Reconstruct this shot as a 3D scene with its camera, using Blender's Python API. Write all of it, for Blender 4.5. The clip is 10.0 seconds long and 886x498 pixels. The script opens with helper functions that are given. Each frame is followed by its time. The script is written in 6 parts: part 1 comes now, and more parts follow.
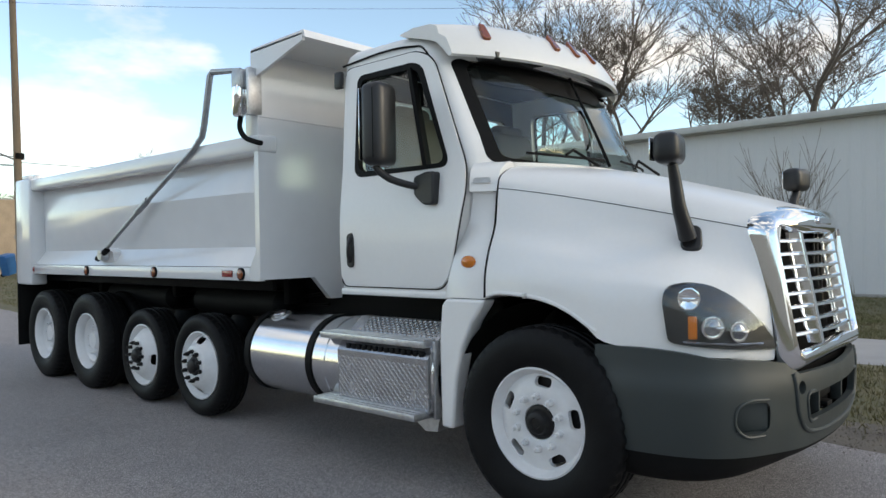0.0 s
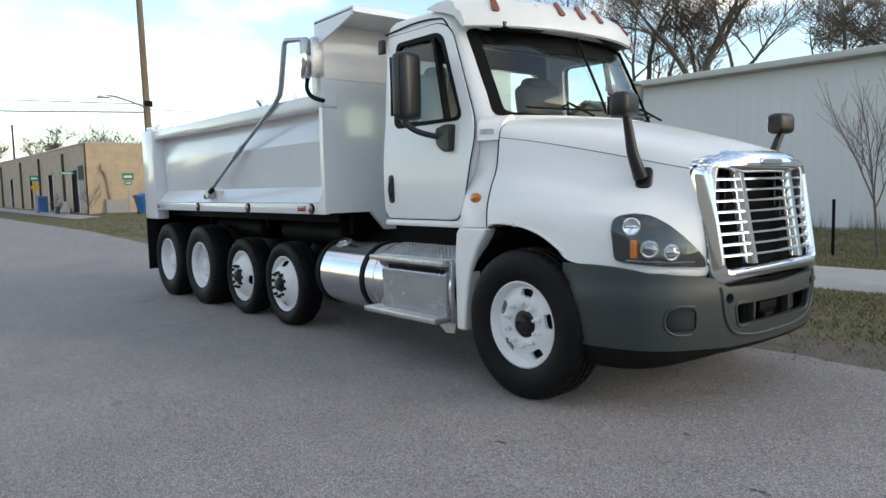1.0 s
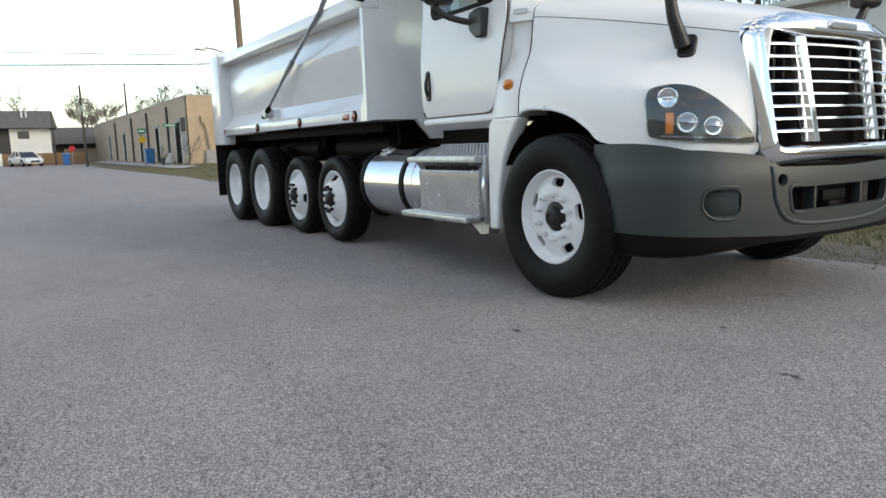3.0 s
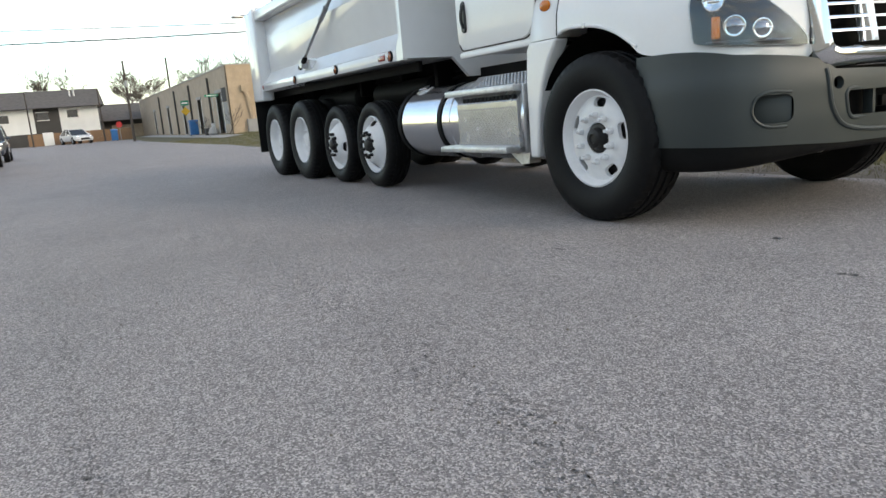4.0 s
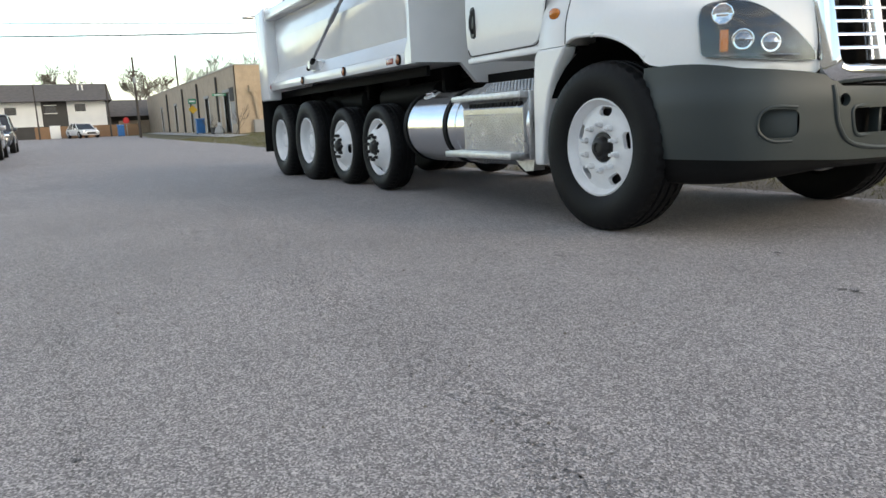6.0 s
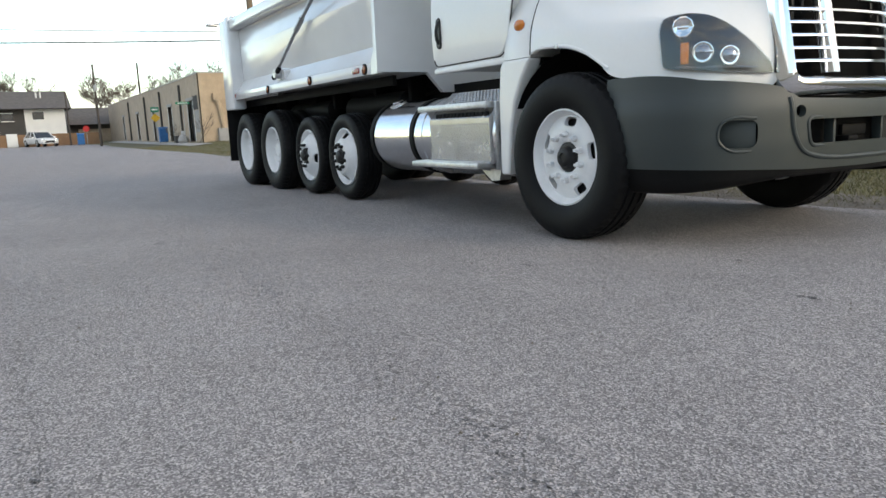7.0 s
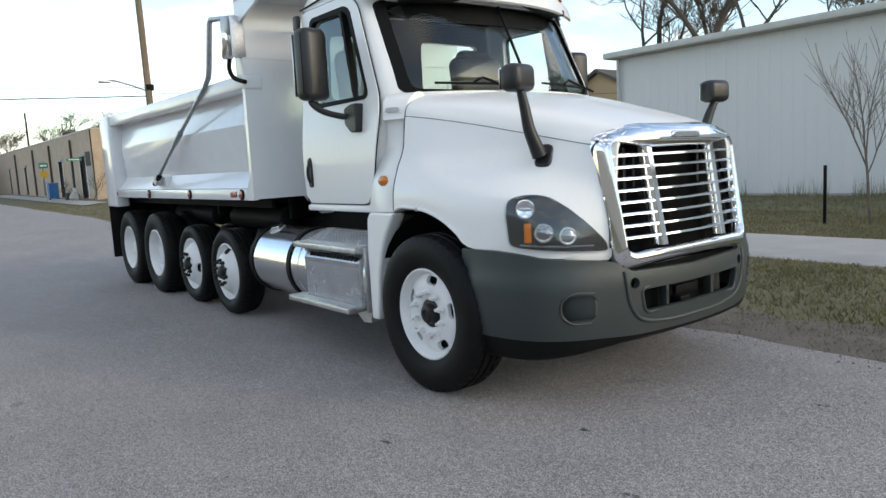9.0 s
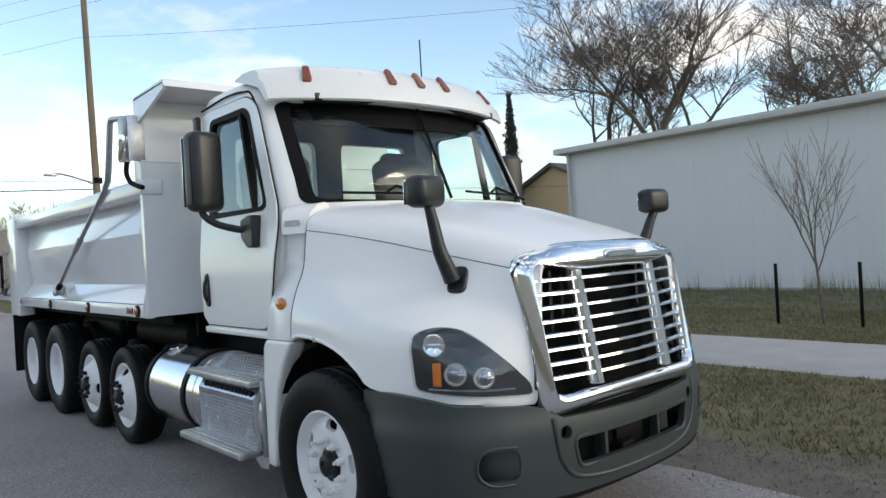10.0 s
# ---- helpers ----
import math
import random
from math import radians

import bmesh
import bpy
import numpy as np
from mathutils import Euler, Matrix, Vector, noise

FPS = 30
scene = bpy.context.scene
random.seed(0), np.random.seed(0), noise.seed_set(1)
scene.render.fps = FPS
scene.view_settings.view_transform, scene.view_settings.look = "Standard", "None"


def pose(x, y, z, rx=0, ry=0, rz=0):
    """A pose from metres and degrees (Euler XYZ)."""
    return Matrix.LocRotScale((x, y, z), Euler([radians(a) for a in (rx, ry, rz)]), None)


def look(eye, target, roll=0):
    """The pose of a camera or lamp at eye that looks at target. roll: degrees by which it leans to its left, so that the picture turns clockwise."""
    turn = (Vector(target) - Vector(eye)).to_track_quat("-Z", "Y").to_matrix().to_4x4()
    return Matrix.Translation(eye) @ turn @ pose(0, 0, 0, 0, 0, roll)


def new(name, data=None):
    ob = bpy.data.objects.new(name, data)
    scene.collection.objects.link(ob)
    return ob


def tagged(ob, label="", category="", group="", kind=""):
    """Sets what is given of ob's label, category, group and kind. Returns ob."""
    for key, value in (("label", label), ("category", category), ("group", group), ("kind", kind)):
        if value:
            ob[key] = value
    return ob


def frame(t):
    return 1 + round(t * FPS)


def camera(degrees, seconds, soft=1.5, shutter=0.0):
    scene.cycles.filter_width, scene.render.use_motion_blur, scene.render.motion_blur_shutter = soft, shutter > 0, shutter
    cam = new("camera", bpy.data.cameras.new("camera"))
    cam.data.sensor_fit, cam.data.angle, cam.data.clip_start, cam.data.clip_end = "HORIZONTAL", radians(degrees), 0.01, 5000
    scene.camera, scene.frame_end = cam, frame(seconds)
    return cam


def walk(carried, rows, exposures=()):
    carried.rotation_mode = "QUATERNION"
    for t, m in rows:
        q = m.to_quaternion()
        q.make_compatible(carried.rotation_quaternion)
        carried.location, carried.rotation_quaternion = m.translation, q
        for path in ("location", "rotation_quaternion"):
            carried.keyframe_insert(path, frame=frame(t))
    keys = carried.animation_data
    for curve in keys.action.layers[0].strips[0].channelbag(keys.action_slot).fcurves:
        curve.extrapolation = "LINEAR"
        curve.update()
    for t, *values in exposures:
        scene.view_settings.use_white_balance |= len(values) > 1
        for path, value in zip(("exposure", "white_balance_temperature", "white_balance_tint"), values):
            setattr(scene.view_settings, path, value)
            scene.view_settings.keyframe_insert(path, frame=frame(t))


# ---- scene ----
cam = camera(63.6, 10.0)
PATH = [
    (0, (2.182, -4.4, 1.48), (0.858, -2.902, 1.472), -1.0),
    (0.5, (2.961, -4.735, 1.49), (1.513, -3.362, 1.362), -2.0),
    (1, (3.378, -4.686, 1.478), (1.846, -3.413, 1.302), -1.4),
    (1.5, (3.535, -4.657, 1.396), (1.935, -3.476, 1.19), -1.4),
    (2, (3.614, -4.535, 1.39), (2.005, -3.383, 1.101), -1.3),
    (2.5, (3.53, -4.232, 1.315), (1.856, -3.166, 1.064), -0.6),
    (3, (3.468, -4.179, 0.997), (1.788, -3.133, 0.708), -2.0),
    (3.2, (3.462, -4.161, 0.917), (1.771, -3.149, 0.574), -3.5),
    (4.5, (3.464, -4.181, 0.747), (1.718, -3.287, 0.353), -4.1),
    (5, (3.447, -4.184, 0.74), (1.686, -3.323, 0.341), -3.7),
    (5.5, (3.463, -4.17, 0.735), (1.708, -3.287, 0.361), -2.9),
    (7, (3.467, -4.171, 0.748), (1.773, -3.162, 0.407), -2.4),
    (7.5, (3.497, -4.149, 0.76), (1.832, -3.078, 0.473), -2.0),
    (8, (3.539, -4.111, 0.883), (1.973, -2.883, 0.675), -1.8),
    (8.5, (3.594, -4.02, 1.258), (2.069, -2.755, 0.987), -1.8),
    (9, (3.672, -3.902, 1.499), (2.107, -2.681, 1.255), -3.1),
    (9.5, (3.567, -3.589, 1.536), (2.087, -2.265, 1.296), -3.6),
    (10, (3.376, -3.241, 1.663), (1.877, -1.917, 1.661), -3.3),
]
walk(cam, [(t, look(eye, target, roll)) for t, eye, target, roll in PATH],
     exposures=[(0, -0.27, 7000, 10), (0.5, -0.2, 7000, 10), (1, -0.14, 7000, 10), (1.5, -0.09, 7100, 10), (2.5, 0.03, 7200, 10), (4.5, 0.05, 7300, 10),
                (7.5, 0.06, 7200, 10), (8.5, 0.02, 7100, 10), (9, -0.04, 7000, 10), (9.5, -0.1, 6900, 10), (10, -0.25, 6800, 10)])

# ---- light ----
SUN_EL, SUN_AZ = radians(24), radians(62)   # azimuth: clockwise from +y; the sun stands low ahead of the lorry
world = bpy.data.worlds.new("sky")
scene.world = world
world.use_nodes = True
wn = world.node_tree
wn.nodes.clear()


def wnode(kind, **kw):
    n = wn.nodes.new(kind)
    for k, v in kw.items():
        n.inputs[k].default_value = v
    return n


w_out = wn.nodes.new("ShaderNodeOutputWorld")
w_bg = wnode("ShaderNodeBackground", Strength=0.15)
w_sky = wn.nodes.new("ShaderNodeTexSky")
w_sky.sky_type = "NISHITA"
w_sky.sun_disc = False
w_sky.sun_elevation, w_sky.sun_rotation = SUN_EL, SUN_AZ
w_sky.altitude, w_sky.air_density, w_sky.dust_density, w_sky.ozone_density = 0, 1.0, 0.6, 1.2
w_co = wn.nodes.new("ShaderNodeTexCoord")
w_map = wn.nodes.new("ShaderNodeMapping")
w_map.inputs["Scale"].default_value = (1.0, 1.0, 2.6)
w_map.inputs["Location"].default_value = (0.37, 0.21, 0.1)
w_n = wnode("ShaderNodeTexNoise", Scale=2.3, Detail=7.0, Roughness=0.55)
w_r = wn.nodes.new("ShaderNodeValToRGB")
w_r.color_ramp.elements[0].position, w_r.color_ramp.elements[1].position = 0.49, 0.61
w_n2 = wnode("ShaderNodeTexNoise", Scale=6.0, Detail=6.0)
w_cr = wn.nodes.new("ShaderNodeValToRGB")
w_cr.color_ramp.elements[0].position, w_cr.color_ramp.elements[1].position = 0.35, 0.62
w_cr.color_ramp.elements[0].color = (7.0, 7.2, 7.6, 1)
w_cr.color_ramp.elements[1].color = (11.0, 10.9, 10.8, 1)
w_mix = wn.nodes.new("ShaderNodeMix")
w_mix.data_type = "RGBA"
w_gain = wn.nodes.new("ShaderNodeMix")
w_gain.data_type, w_gain.blend_type = "RGBA", "MULTIPLY"
w_gain.inputs[0].default_value = 1.0
w_gain.inputs[7].default_value = (2.15, 2.2, 2.15, 1)
L = wn.links.new
L(w_co.outputs["Generated"], w_map.inputs["Vector"])
L(w_map.outputs[0], w_n.inputs["Vector"])
L(w_map.outputs[0], w_n2.inputs["Vector"])
L(w_n.outputs["Fac"], w_r.inputs[0])
L(w_n2.outputs["Fac"], w_cr.inputs[0])
L(w_sky.outputs[0], w_gain.inputs[6])
L(w_r.outputs[0], w_mix.inputs[0])
L(w_gain.outputs[2], w_mix.inputs[6])
L(w_cr.outputs[0], w_mix.inputs[7])
L(w_mix.outputs[2], w_bg.inputs["Color"])
L(w_bg.outputs[0], w_out.inputs["Surface"])

sun = new("sun", bpy.data.lights.new("sun", "SUN"))
sun.data.energy, sun.data.angle, sun.data.color = 0.8, radians(12), (1.0, 0.86, 0.68)
sun.matrix_basis = look((0, 0, 0), (-math.sin(SUN_AZ) * math.cos(SUN_EL), -math.cos(SUN_AZ) * math.cos(SUN_EL), -math.sin(SUN_EL)))


# ---- materials ----
def mat(name, color, rough=0.5, metal=0.0, vary=0.08, scale=4.0, bump=0.0, bscale=40.0, coat=0.0, second=None, rvary=0.1, spec=0.5, stretch=None):
    """Base colour broken up at two scales, roughness wear and fine relief, all in object-space metres."""
    m = bpy.data.materials.new(name)
    m.use_nodes = True
    nt = m.node_tree
    b = nt.nodes["Principled BSDF"]
    lk = nt.links.new
    co = nt.nodes.new("ShaderNodeTexCoord")
    src = co.outputs["Object"]
    if stretch:
        mp = nt.nodes.new("ShaderNodeMapping")
        mp.inputs["Scale"].default_value = stretch
        lk(src, mp.inputs["Vector"])
        src = mp.outputs[0]
    n1 = nt.nodes.new("ShaderNodeTexNoise")
    n1.inputs["Scale"].default_value, n1.inputs["Detail"].default_value = scale, 8
    lk(src, n1.inputs["Vector"])
    n2 = nt.nodes.new("ShaderNodeTexNoise")
    n2.inputs["Scale"].default_value, n2.inputs["Detail"].default_value = bscale, 4
    lk(src, n2.inputs["Vector"])
    ramp = nt.nodes.new("ShaderNodeValToRGB")
    c = list(color)
    d = list(second) if second else [v * (1 - 2 * vary) for v in c]
    ramp.color_ramp.elements[0].position, ramp.color_ramp.elements[1].position = 0.32, 0.66
    ramp.color_ramp.elements[0].color = (*d, 1)
    ramp.color_ramp.elements[1].color = (*c, 1)
    mix = nt.nodes.new("ShaderNodeMath")
    mix.operation = "MULTIPLY_ADD"
    mix.inputs[1].default_value = 0.35
    lk(n2.outputs["Fac"], mix.inputs[0])
    sc = nt.nodes.new("ShaderNodeMath")
    sc.operation = "MULTIPLY"
    sc.inputs[1].default_value = 0.65
    lk(n1.outputs["Fac"], sc.inputs[0])
    lk(sc.outputs[0], mix.inputs[2])
    lk(mix.outputs[0], ramp.inputs[0])
    lk(ramp.outputs[0], b.inputs["Base Color"])
    rr = nt.nodes.new("ShaderNodeMapRange")
    rr.inputs["To Min"].default_value, rr.inputs["To Max"].default_value = max(0.02, rough - rvary), min(1, rough + rvary)
    lk(n1.outputs["Fac"], rr.inputs[0])
    lk(rr.outputs[0], b.inputs["Roughness"])
    b.inputs["Metallic"].default_value = metal
    b.inputs["Coat Weight"].default_value = coat
    b.inputs["Coat Roughness"].default_value = 0.06
    b.inputs["Specular IOR Level"].default_value = spec
    if bump:
        bp = nt.nodes.new("ShaderNodeBump")
        bp.inputs["Strength"].default_value, bp.inputs["Distance"].default_value = min(1.0, bump), 0.01
        lk(n2.outputs["Fac"], bp.inputs["Height"])
        lk(bp.outputs[0], b.inputs["Normal"])
    return m


def glass(name, tint=(0.75, 0.85, 0.82), alpha=0.3, rough=0.02):
    """Thin tinted pane: clear transmission with a mirror gloss."""
    m = bpy.data.materials.new(name)
    m.use_nodes = True
    nt = m.node_tree
    nt.nodes.clear()
    out = nt.nodes.new("ShaderNodeOutputMaterial")
    tr = nt.nodes.new("ShaderNodeBsdfTransparent")
    tr.inputs[0].default_value = (*tint, 1)
    gl = nt.nodes.new("ShaderNodeBsdfGlossy")
    gl.inputs["Roughness"].default_value = rough
    gl.inputs["Color"].default_value = (0.9, 0.95, 0.97, 1)
    lw = nt.nodes.new("ShaderNodeLayerWeight")
    lw.inputs["Blend"].default_value = 0.5
    fr = nt.nodes.new("ShaderNodeMath")
    fr.operation = "POWER"
    fr.inputs[1].default_value = 4.0
    nt.links.new(lw.outputs["Facing"], fr.inputs[0])
    mx = nt.nodes.new("ShaderNodeMixShader")
    ad = nt.nodes.new("ShaderNodeMath")
    ad.operation = "MULTIPLY_ADD"
    ad.inputs[1].default_value, ad.inputs[2].default_value = 1.0, alpha
    ad.use_clamp = True
    nt.links.new(fr.outputs[0], ad.inputs[0])
    nt.links.new(ad.outputs[0], mx.inputs[0])
    nt.links.new(tr.outputs[0], mx.inputs[1])
    nt.links.new(gl.outputs[0], mx.inputs[2])
    nt.links.new(mx.outputs[0], out.inputs[0])
    return m


PAINT = mat("white_paint", (0.87, 0.862, 0.84), 0.34, vary=0.02, scale=1.5, coat=0.4, rvary=0.05)
BODY = mat("white_body_paint", (0.79, 0.795, 0.8), 0.2, vary=0.03, scale=2.0, coat=0.5, bump=0.02, bscale=6)
VISORW = mat("visor_paint", (0.8, 0.79, 0.76), 0.3, vary=0.02, coat=0.4)
RIMW = mat("white_rim_paint", (0.8, 0.8, 0.8), 0.35, vary=0.05, scale=9, bump=0.05)
RUBBER = mat("tyre_rubber", (0.009, 0.009, 0.0095), 0.55, spec=0.16, vary=0.25, scale=6, bump=0.15, bscale=90)
BLACK = mat("black_plastic", (0.016, 0.016, 0.017), 0.38, vary=0.2, scale=12, bump=0.08, bscale=160)
SEAL = mat("black_rubber_seal", (0.008, 0.008, 0.008), 0.6, vary=0.2, spec=0.12)
FRAMEB = mat("black_chassis_paint", (0.005, 0.005, 0.0055), 0.65, spec=0.15, vary=0.3, scale=5, bump=0.1)
GREYP = mat("grey_bumper_plastic", (0.033, 0.042, 0.041), 0.48, vary=0.07, scale=3, bump=0.05, bscale=220)
CHROME = mat("chrome", (0.86, 0.87, 0.88), 0.07, 1.0, vary=0.02, rvary=0.03)
ALU = mat("polished_aluminium", (0.72, 0.73, 0.75), 0.17, 1.0, vary=0.05, scale=3, rvary=0.06, bump=0.02, bscale=30)
PLATE = mat("diamond_plate", (0.54, 0.55, 0.57), 0.25, 1.0, vary=0.08, scale=8, rvary=0.08)
DIRTY_ALU = mat("worn_aluminium", (0.66, 0.66, 0.67), 0.42, 1.0, vary=0.15, scale=10, bump=0.1)
HUB = mat("oily_dark_hub", (0.018, 0.017, 0.017), 0.45, 0.3, vary=0.3, scale=20, bump=0.2)
AMBER = mat("amber_lens", (0.72, 0.2, 0.012), 0.15, vary=0.12, scale=60, coat=0.6)
DAMBER = mat("dark_amber_lens", (0.3, 0.07, 0.015), 0.2, vary=0.2, scale=40, coat=0.6)
REDL = mat("red_reflector", (0.32, 0.02, 0.02), 0.25, vary=0.2, scale=50, coat=0.4)
LAMPD = mat("headlight_dark", (0.008, 0.009, 0.011), 0.35, 0.0, vary=0.3, scale=9)
MESHB = mat("grille_mesh_black", (0.006, 0.006, 0.006), 0.8, spec=0.1, vary=0.3, scale=30)
SEATF = mat("tan_seat_fabric", (0.27, 0.235, 0.205), 0.85, vary=0.1, scale=12, bump=0.2, bscale=200)
DASH = mat("grey_dashboard", (0.1, 0.095, 0.09), 0.6, vary=0.1, bump=0.1, bscale=150)
CABIN = mat("cabin_lining", (0.045, 0.045, 0.048), 0.8, vary=0.08)
GLASSW = glass("windscreen_glass", (0.86, 0.96, 0.95), 0.05)
GLASSS = glass("side_glass", (0.8, 0.93, 0.9), 0.05)
GLASSC = glass("lamp_glass", (0.97, 0.98, 0.98), 0.07)
LENS = mat("smoked_lens", (0.34, 0.36, 0.4), 0.05, 0.8, vary=0.3, scale=30, coat=0.6)
STEEL = mat("galvanised_steel", (0.45, 0.46, 0.47), 0.4, 0.9, vary=0.15, scale=14, bump=0.1)
ASPHALT = mat("asphalt", (0.33, 0.306, 0.302), 0.85, scale=0.6, second=(0.26, 0.24, 0.237), bump=0.0, bscale=3.0, spec=0.4)


def aggregate(m):
    """Stone chips of a coarse asphalt: light and dark chips a centimetre across over patchy wear, with their relief."""
    nt = m.node_tree
    lk = nt.links.new
    b = nt.nodes["Principled BSDF"]
    co = nt.nodes.new("ShaderNodeTexCoord")
    base = b.inputs["Base Color"].links[0].from_socket
    v1 = nt.nodes.new("ShaderNodeTexVoronoi")
    v1.inputs["Scale"].default_value = 210
    lk(co.outputs["Object"], v1.inputs["Vector"])
    sep = nt.nodes.new("ShaderNodeSeparateColor")
    lk(v1.outputs["Color"], sep.inputs[0])
    r = nt.nodes.new("ShaderNodeValToRGB")
    r.color_ramp.elements[0].position, r.color_ramp.elements[0].color = 0.0, (0.42, 0.42, 0.42, 1)
    r.color_ramp.elements[1].position, r.color_ramp.elements[1].color = 1.0, (1.85, 1.83, 1.8, 1)
    e = r.color_ramp.elements.new(0.55)
    e.color = (0.9, 0.9, 0.9, 1)
    lk(sep.outputs[0], r.inputs[0])
    n = nt.nodes.new("ShaderNodeTexNoise")
    n.inputs["Scale"].default_value, n.inputs["Detail"].default_value, n.inputs["Roughness"].default_value = 28, 10, 0.75
    lk(co.outputs["Object"], n.inputs["Vector"])
    r2 = nt.nodes.new("ShaderNodeMapRange")
    r2.inputs["From Min"].default_value, r2.inputs["From Max"].default_value = 0.3, 0.7
    r2.inputs["To Min"].default_value, r2.inputs["To Max"].default_value = 0.82, 1.18
    lk(n.outputs["Fac"], r2.inputs[0])
    m1 = nt.nodes.new("ShaderNodeMix")
    m1.data_type, m1.blend_type = "RGBA", "MULTIPLY"
    m1.inputs[0].default_value = 1.0
    lk(base, m1.inputs[6])
    lk(r.outputs[0], m1.inputs[7])
    m2 = nt.nodes.new("ShaderNodeMix")
    m2.data_type, m2.blend_type = "RGBA", "MULTIPLY"
    m2.inputs[0].default_value = 1.0
    lk(m1.outputs[2], m2.inputs[6])
    lk(r2.outputs[0], m2.inputs[7])
    # oil spots and a long seam of old patching
    spots = nt.nodes.new("ShaderNodeTexNoise")
    spots.inputs["Scale"].default_value, spots.inputs["Detail"].default_value = 1.7, 3
    lk(co.outputs["Object"], spots.inputs["Vector"])
    r3 = nt.nodes.new("ShaderNodeMapRange")
    r3.inputs["From Min"].default_value, r3.inputs["From Max"].default_value = 0.70, 0.78
    r3.inputs["To Min"].default_value, r3.inputs["To Max"].default_value = 1.0, 0.6
    lk(spots.outputs["Fac"], r3.inputs[0])
    m3 = nt.nodes.new("ShaderNodeMix")
    m3.data_type, m3.blend_type = "RGBA", "MULTIPLY"
    m3.inputs[0].default_value = 1.0
    lk(m2.outputs[2], m3.inputs[6])
    lk(r3.outputs[0], m3.inputs[7])
    lk(m3.outputs[2], b.inputs["Base Color"])
    bp = nt.nodes.new("ShaderNodeBump")
    bp.inputs["Strength"].default_value, bp.inputs["Distance"].default_value = 0.7, 0.006
    lk(v1.outputs["Distance"], bp.inputs["Height"])
    lk(bp.outputs[0], b.inputs["Normal"])


aggregate(ASPHALT)
CONCRETE = mat("concrete", (0.4, 0.385, 0.37), 0.85, scale=1.5, vary=0.12, bump=0.25, bscale=60)
GRASSG = mat("grass_ground", (0.175, 0.142, 0.085), 0.95, scale=1.2, second=(0.08, 0.085, 0.036), bump=0.9, bscale=70)
DIRT = mat("gravel_dirt", (0.175, 0.15, 0.122), 0.95, scale=3, vary=0.25, bump=0.8, bscale=110)
GRASSB = mat("grass_blade", (0.115, 0.125, 0.045), 0.9, scale=0.9, second=(0.2, 0.165, 0.092))
METALW = mat("grey_sheet_metal", (0.62, 0.625, 0.635), 0.5, vary=0.05, scale=0.4, stretch=(1, 1, 0.15))
METALT = mat("roof_trim", (0.5, 0.5, 0.48), 0.5, vary=0.08)
# one building's brick twice: sunlight in the first colour, shade in the second
BRICK = mat("sun_toned_tan_brick", (0.55, 0.42, 0.29), 0.9, vary=0.12, scale=2, bump=0.4, bscale=14)
BRICKD = mat("shade_toned_brown_brick", (0.5, 0.405, 0.31), 0.9, vary=0.12, scale=2, bump=0.4, bscale=14)
BARK = mat("bark", (0.17, 0.14, 0.115), 0.95, vary=0.25, scale=6, bump=0.6, bscale=30)
TWIG = mat("twig", (0.17, 0.14, 0.115), 0.95, vary=0.2)
WOODP = mat("weathered_pole_wood", (0.24, 0.185, 0.13), 0.9, vary=0.2, scale=5, bump=0.4, stretch=(1, 1, 0.1))
POLED = mat("tarred_pole_wood", (0.085, 0.07, 0.06), 0.9, vary=0.2, scale=5, bump=0.4, stretch=(1, 1, 0.1))
SHINGLE = mat("grey_shingles", (0.14, 0.125, 0.115), 0.95, vary=0.2, scale=3, bump=0.4)
STUCCO = mat("white_siding", (0.8, 0.79, 0.75), 0.85, vary=0.06, scale=1)
SIDED = mat("dark_siding", (0.07, 0.065, 0.06), 0.85, vary=0.15, scale=1)
FENCEW = mat("cedar_fence", (0.34, 0.2, 0.11), 0.9, vary=0.25, scale=3, stretch=(1, 1, 0.2))
GREENS = mat("green_sign", (0.02, 0.22, 0.12), 0.4, vary=0.05)
YELLOWS = mat("yellow_sign", (0.7, 0.4, 0.02), 0.4, vary=0.05)
REDS = mat("red_sign", (0.5, 0.02, 0.02), 0.4, vary=0.05)
BLUE = mat("blue_plastic", (0.03, 0.16, 0.4), 0.4, vary=0.1)
WINDARK = mat("dark_window", (0.025, 0.028, 0.03), 0.15, vary=0.2, coat=0.5)
CARW = mat("white_car_paint", (0.75, 0.75, 0.74), 0.25, vary=0.02, coat=0.7)
CARD = mat("dark_blue_car_paint", (0.03, 0.036, 0.05), 0.22, vary=0.08, coat=0.9)
CARR = mat("dark_red_car_paint", (0.16, 0.016, 0.02), 0.22, vary=0.08, coat=0.9)
SILVER = mat("silver_car_paint", (0.4, 0.41, 0.43), 0.25, 0.4, vary=0.05, coat=0.7)


# ---- mesh tools ----
def mesh_ob(name, bm, material, smooth=35, mods=()):
    bmesh.ops.recalc_face_normals(bm, faces=bm.faces)
    me = bpy.data.meshes.new(name)
    bm.to_mesh(me)
    bm.free()
    me.materials.append(material)
    if smooth:
        me.polygons.foreach_set("use_smooth", [True] * len(me.polygons))
        me.set_sharp_from_angle(angle=radians(smooth))
    return new(name, me)


def part(name, bm, material, parent, label="", smooth=35):
    ob = mesh_ob(name, bm, material, smooth)
    ob.parent = parent
    return tagged(ob, label)


def thing(name, label, category, group="", kind="", at=None):
    e = new(name)
    if at is not None:
        e.matrix_basis = at
    return tagged(e, label, category, group, kind)


def bevelled(mod_ob, width=0.01, seg=2):
    m = mod_ob.modifiers.new("bevel", "BEVEL")
    m.width, m.segments, m.limit_method, m.angle_limit = width, seg, "ANGLE", radians(40)
    return mod_ob


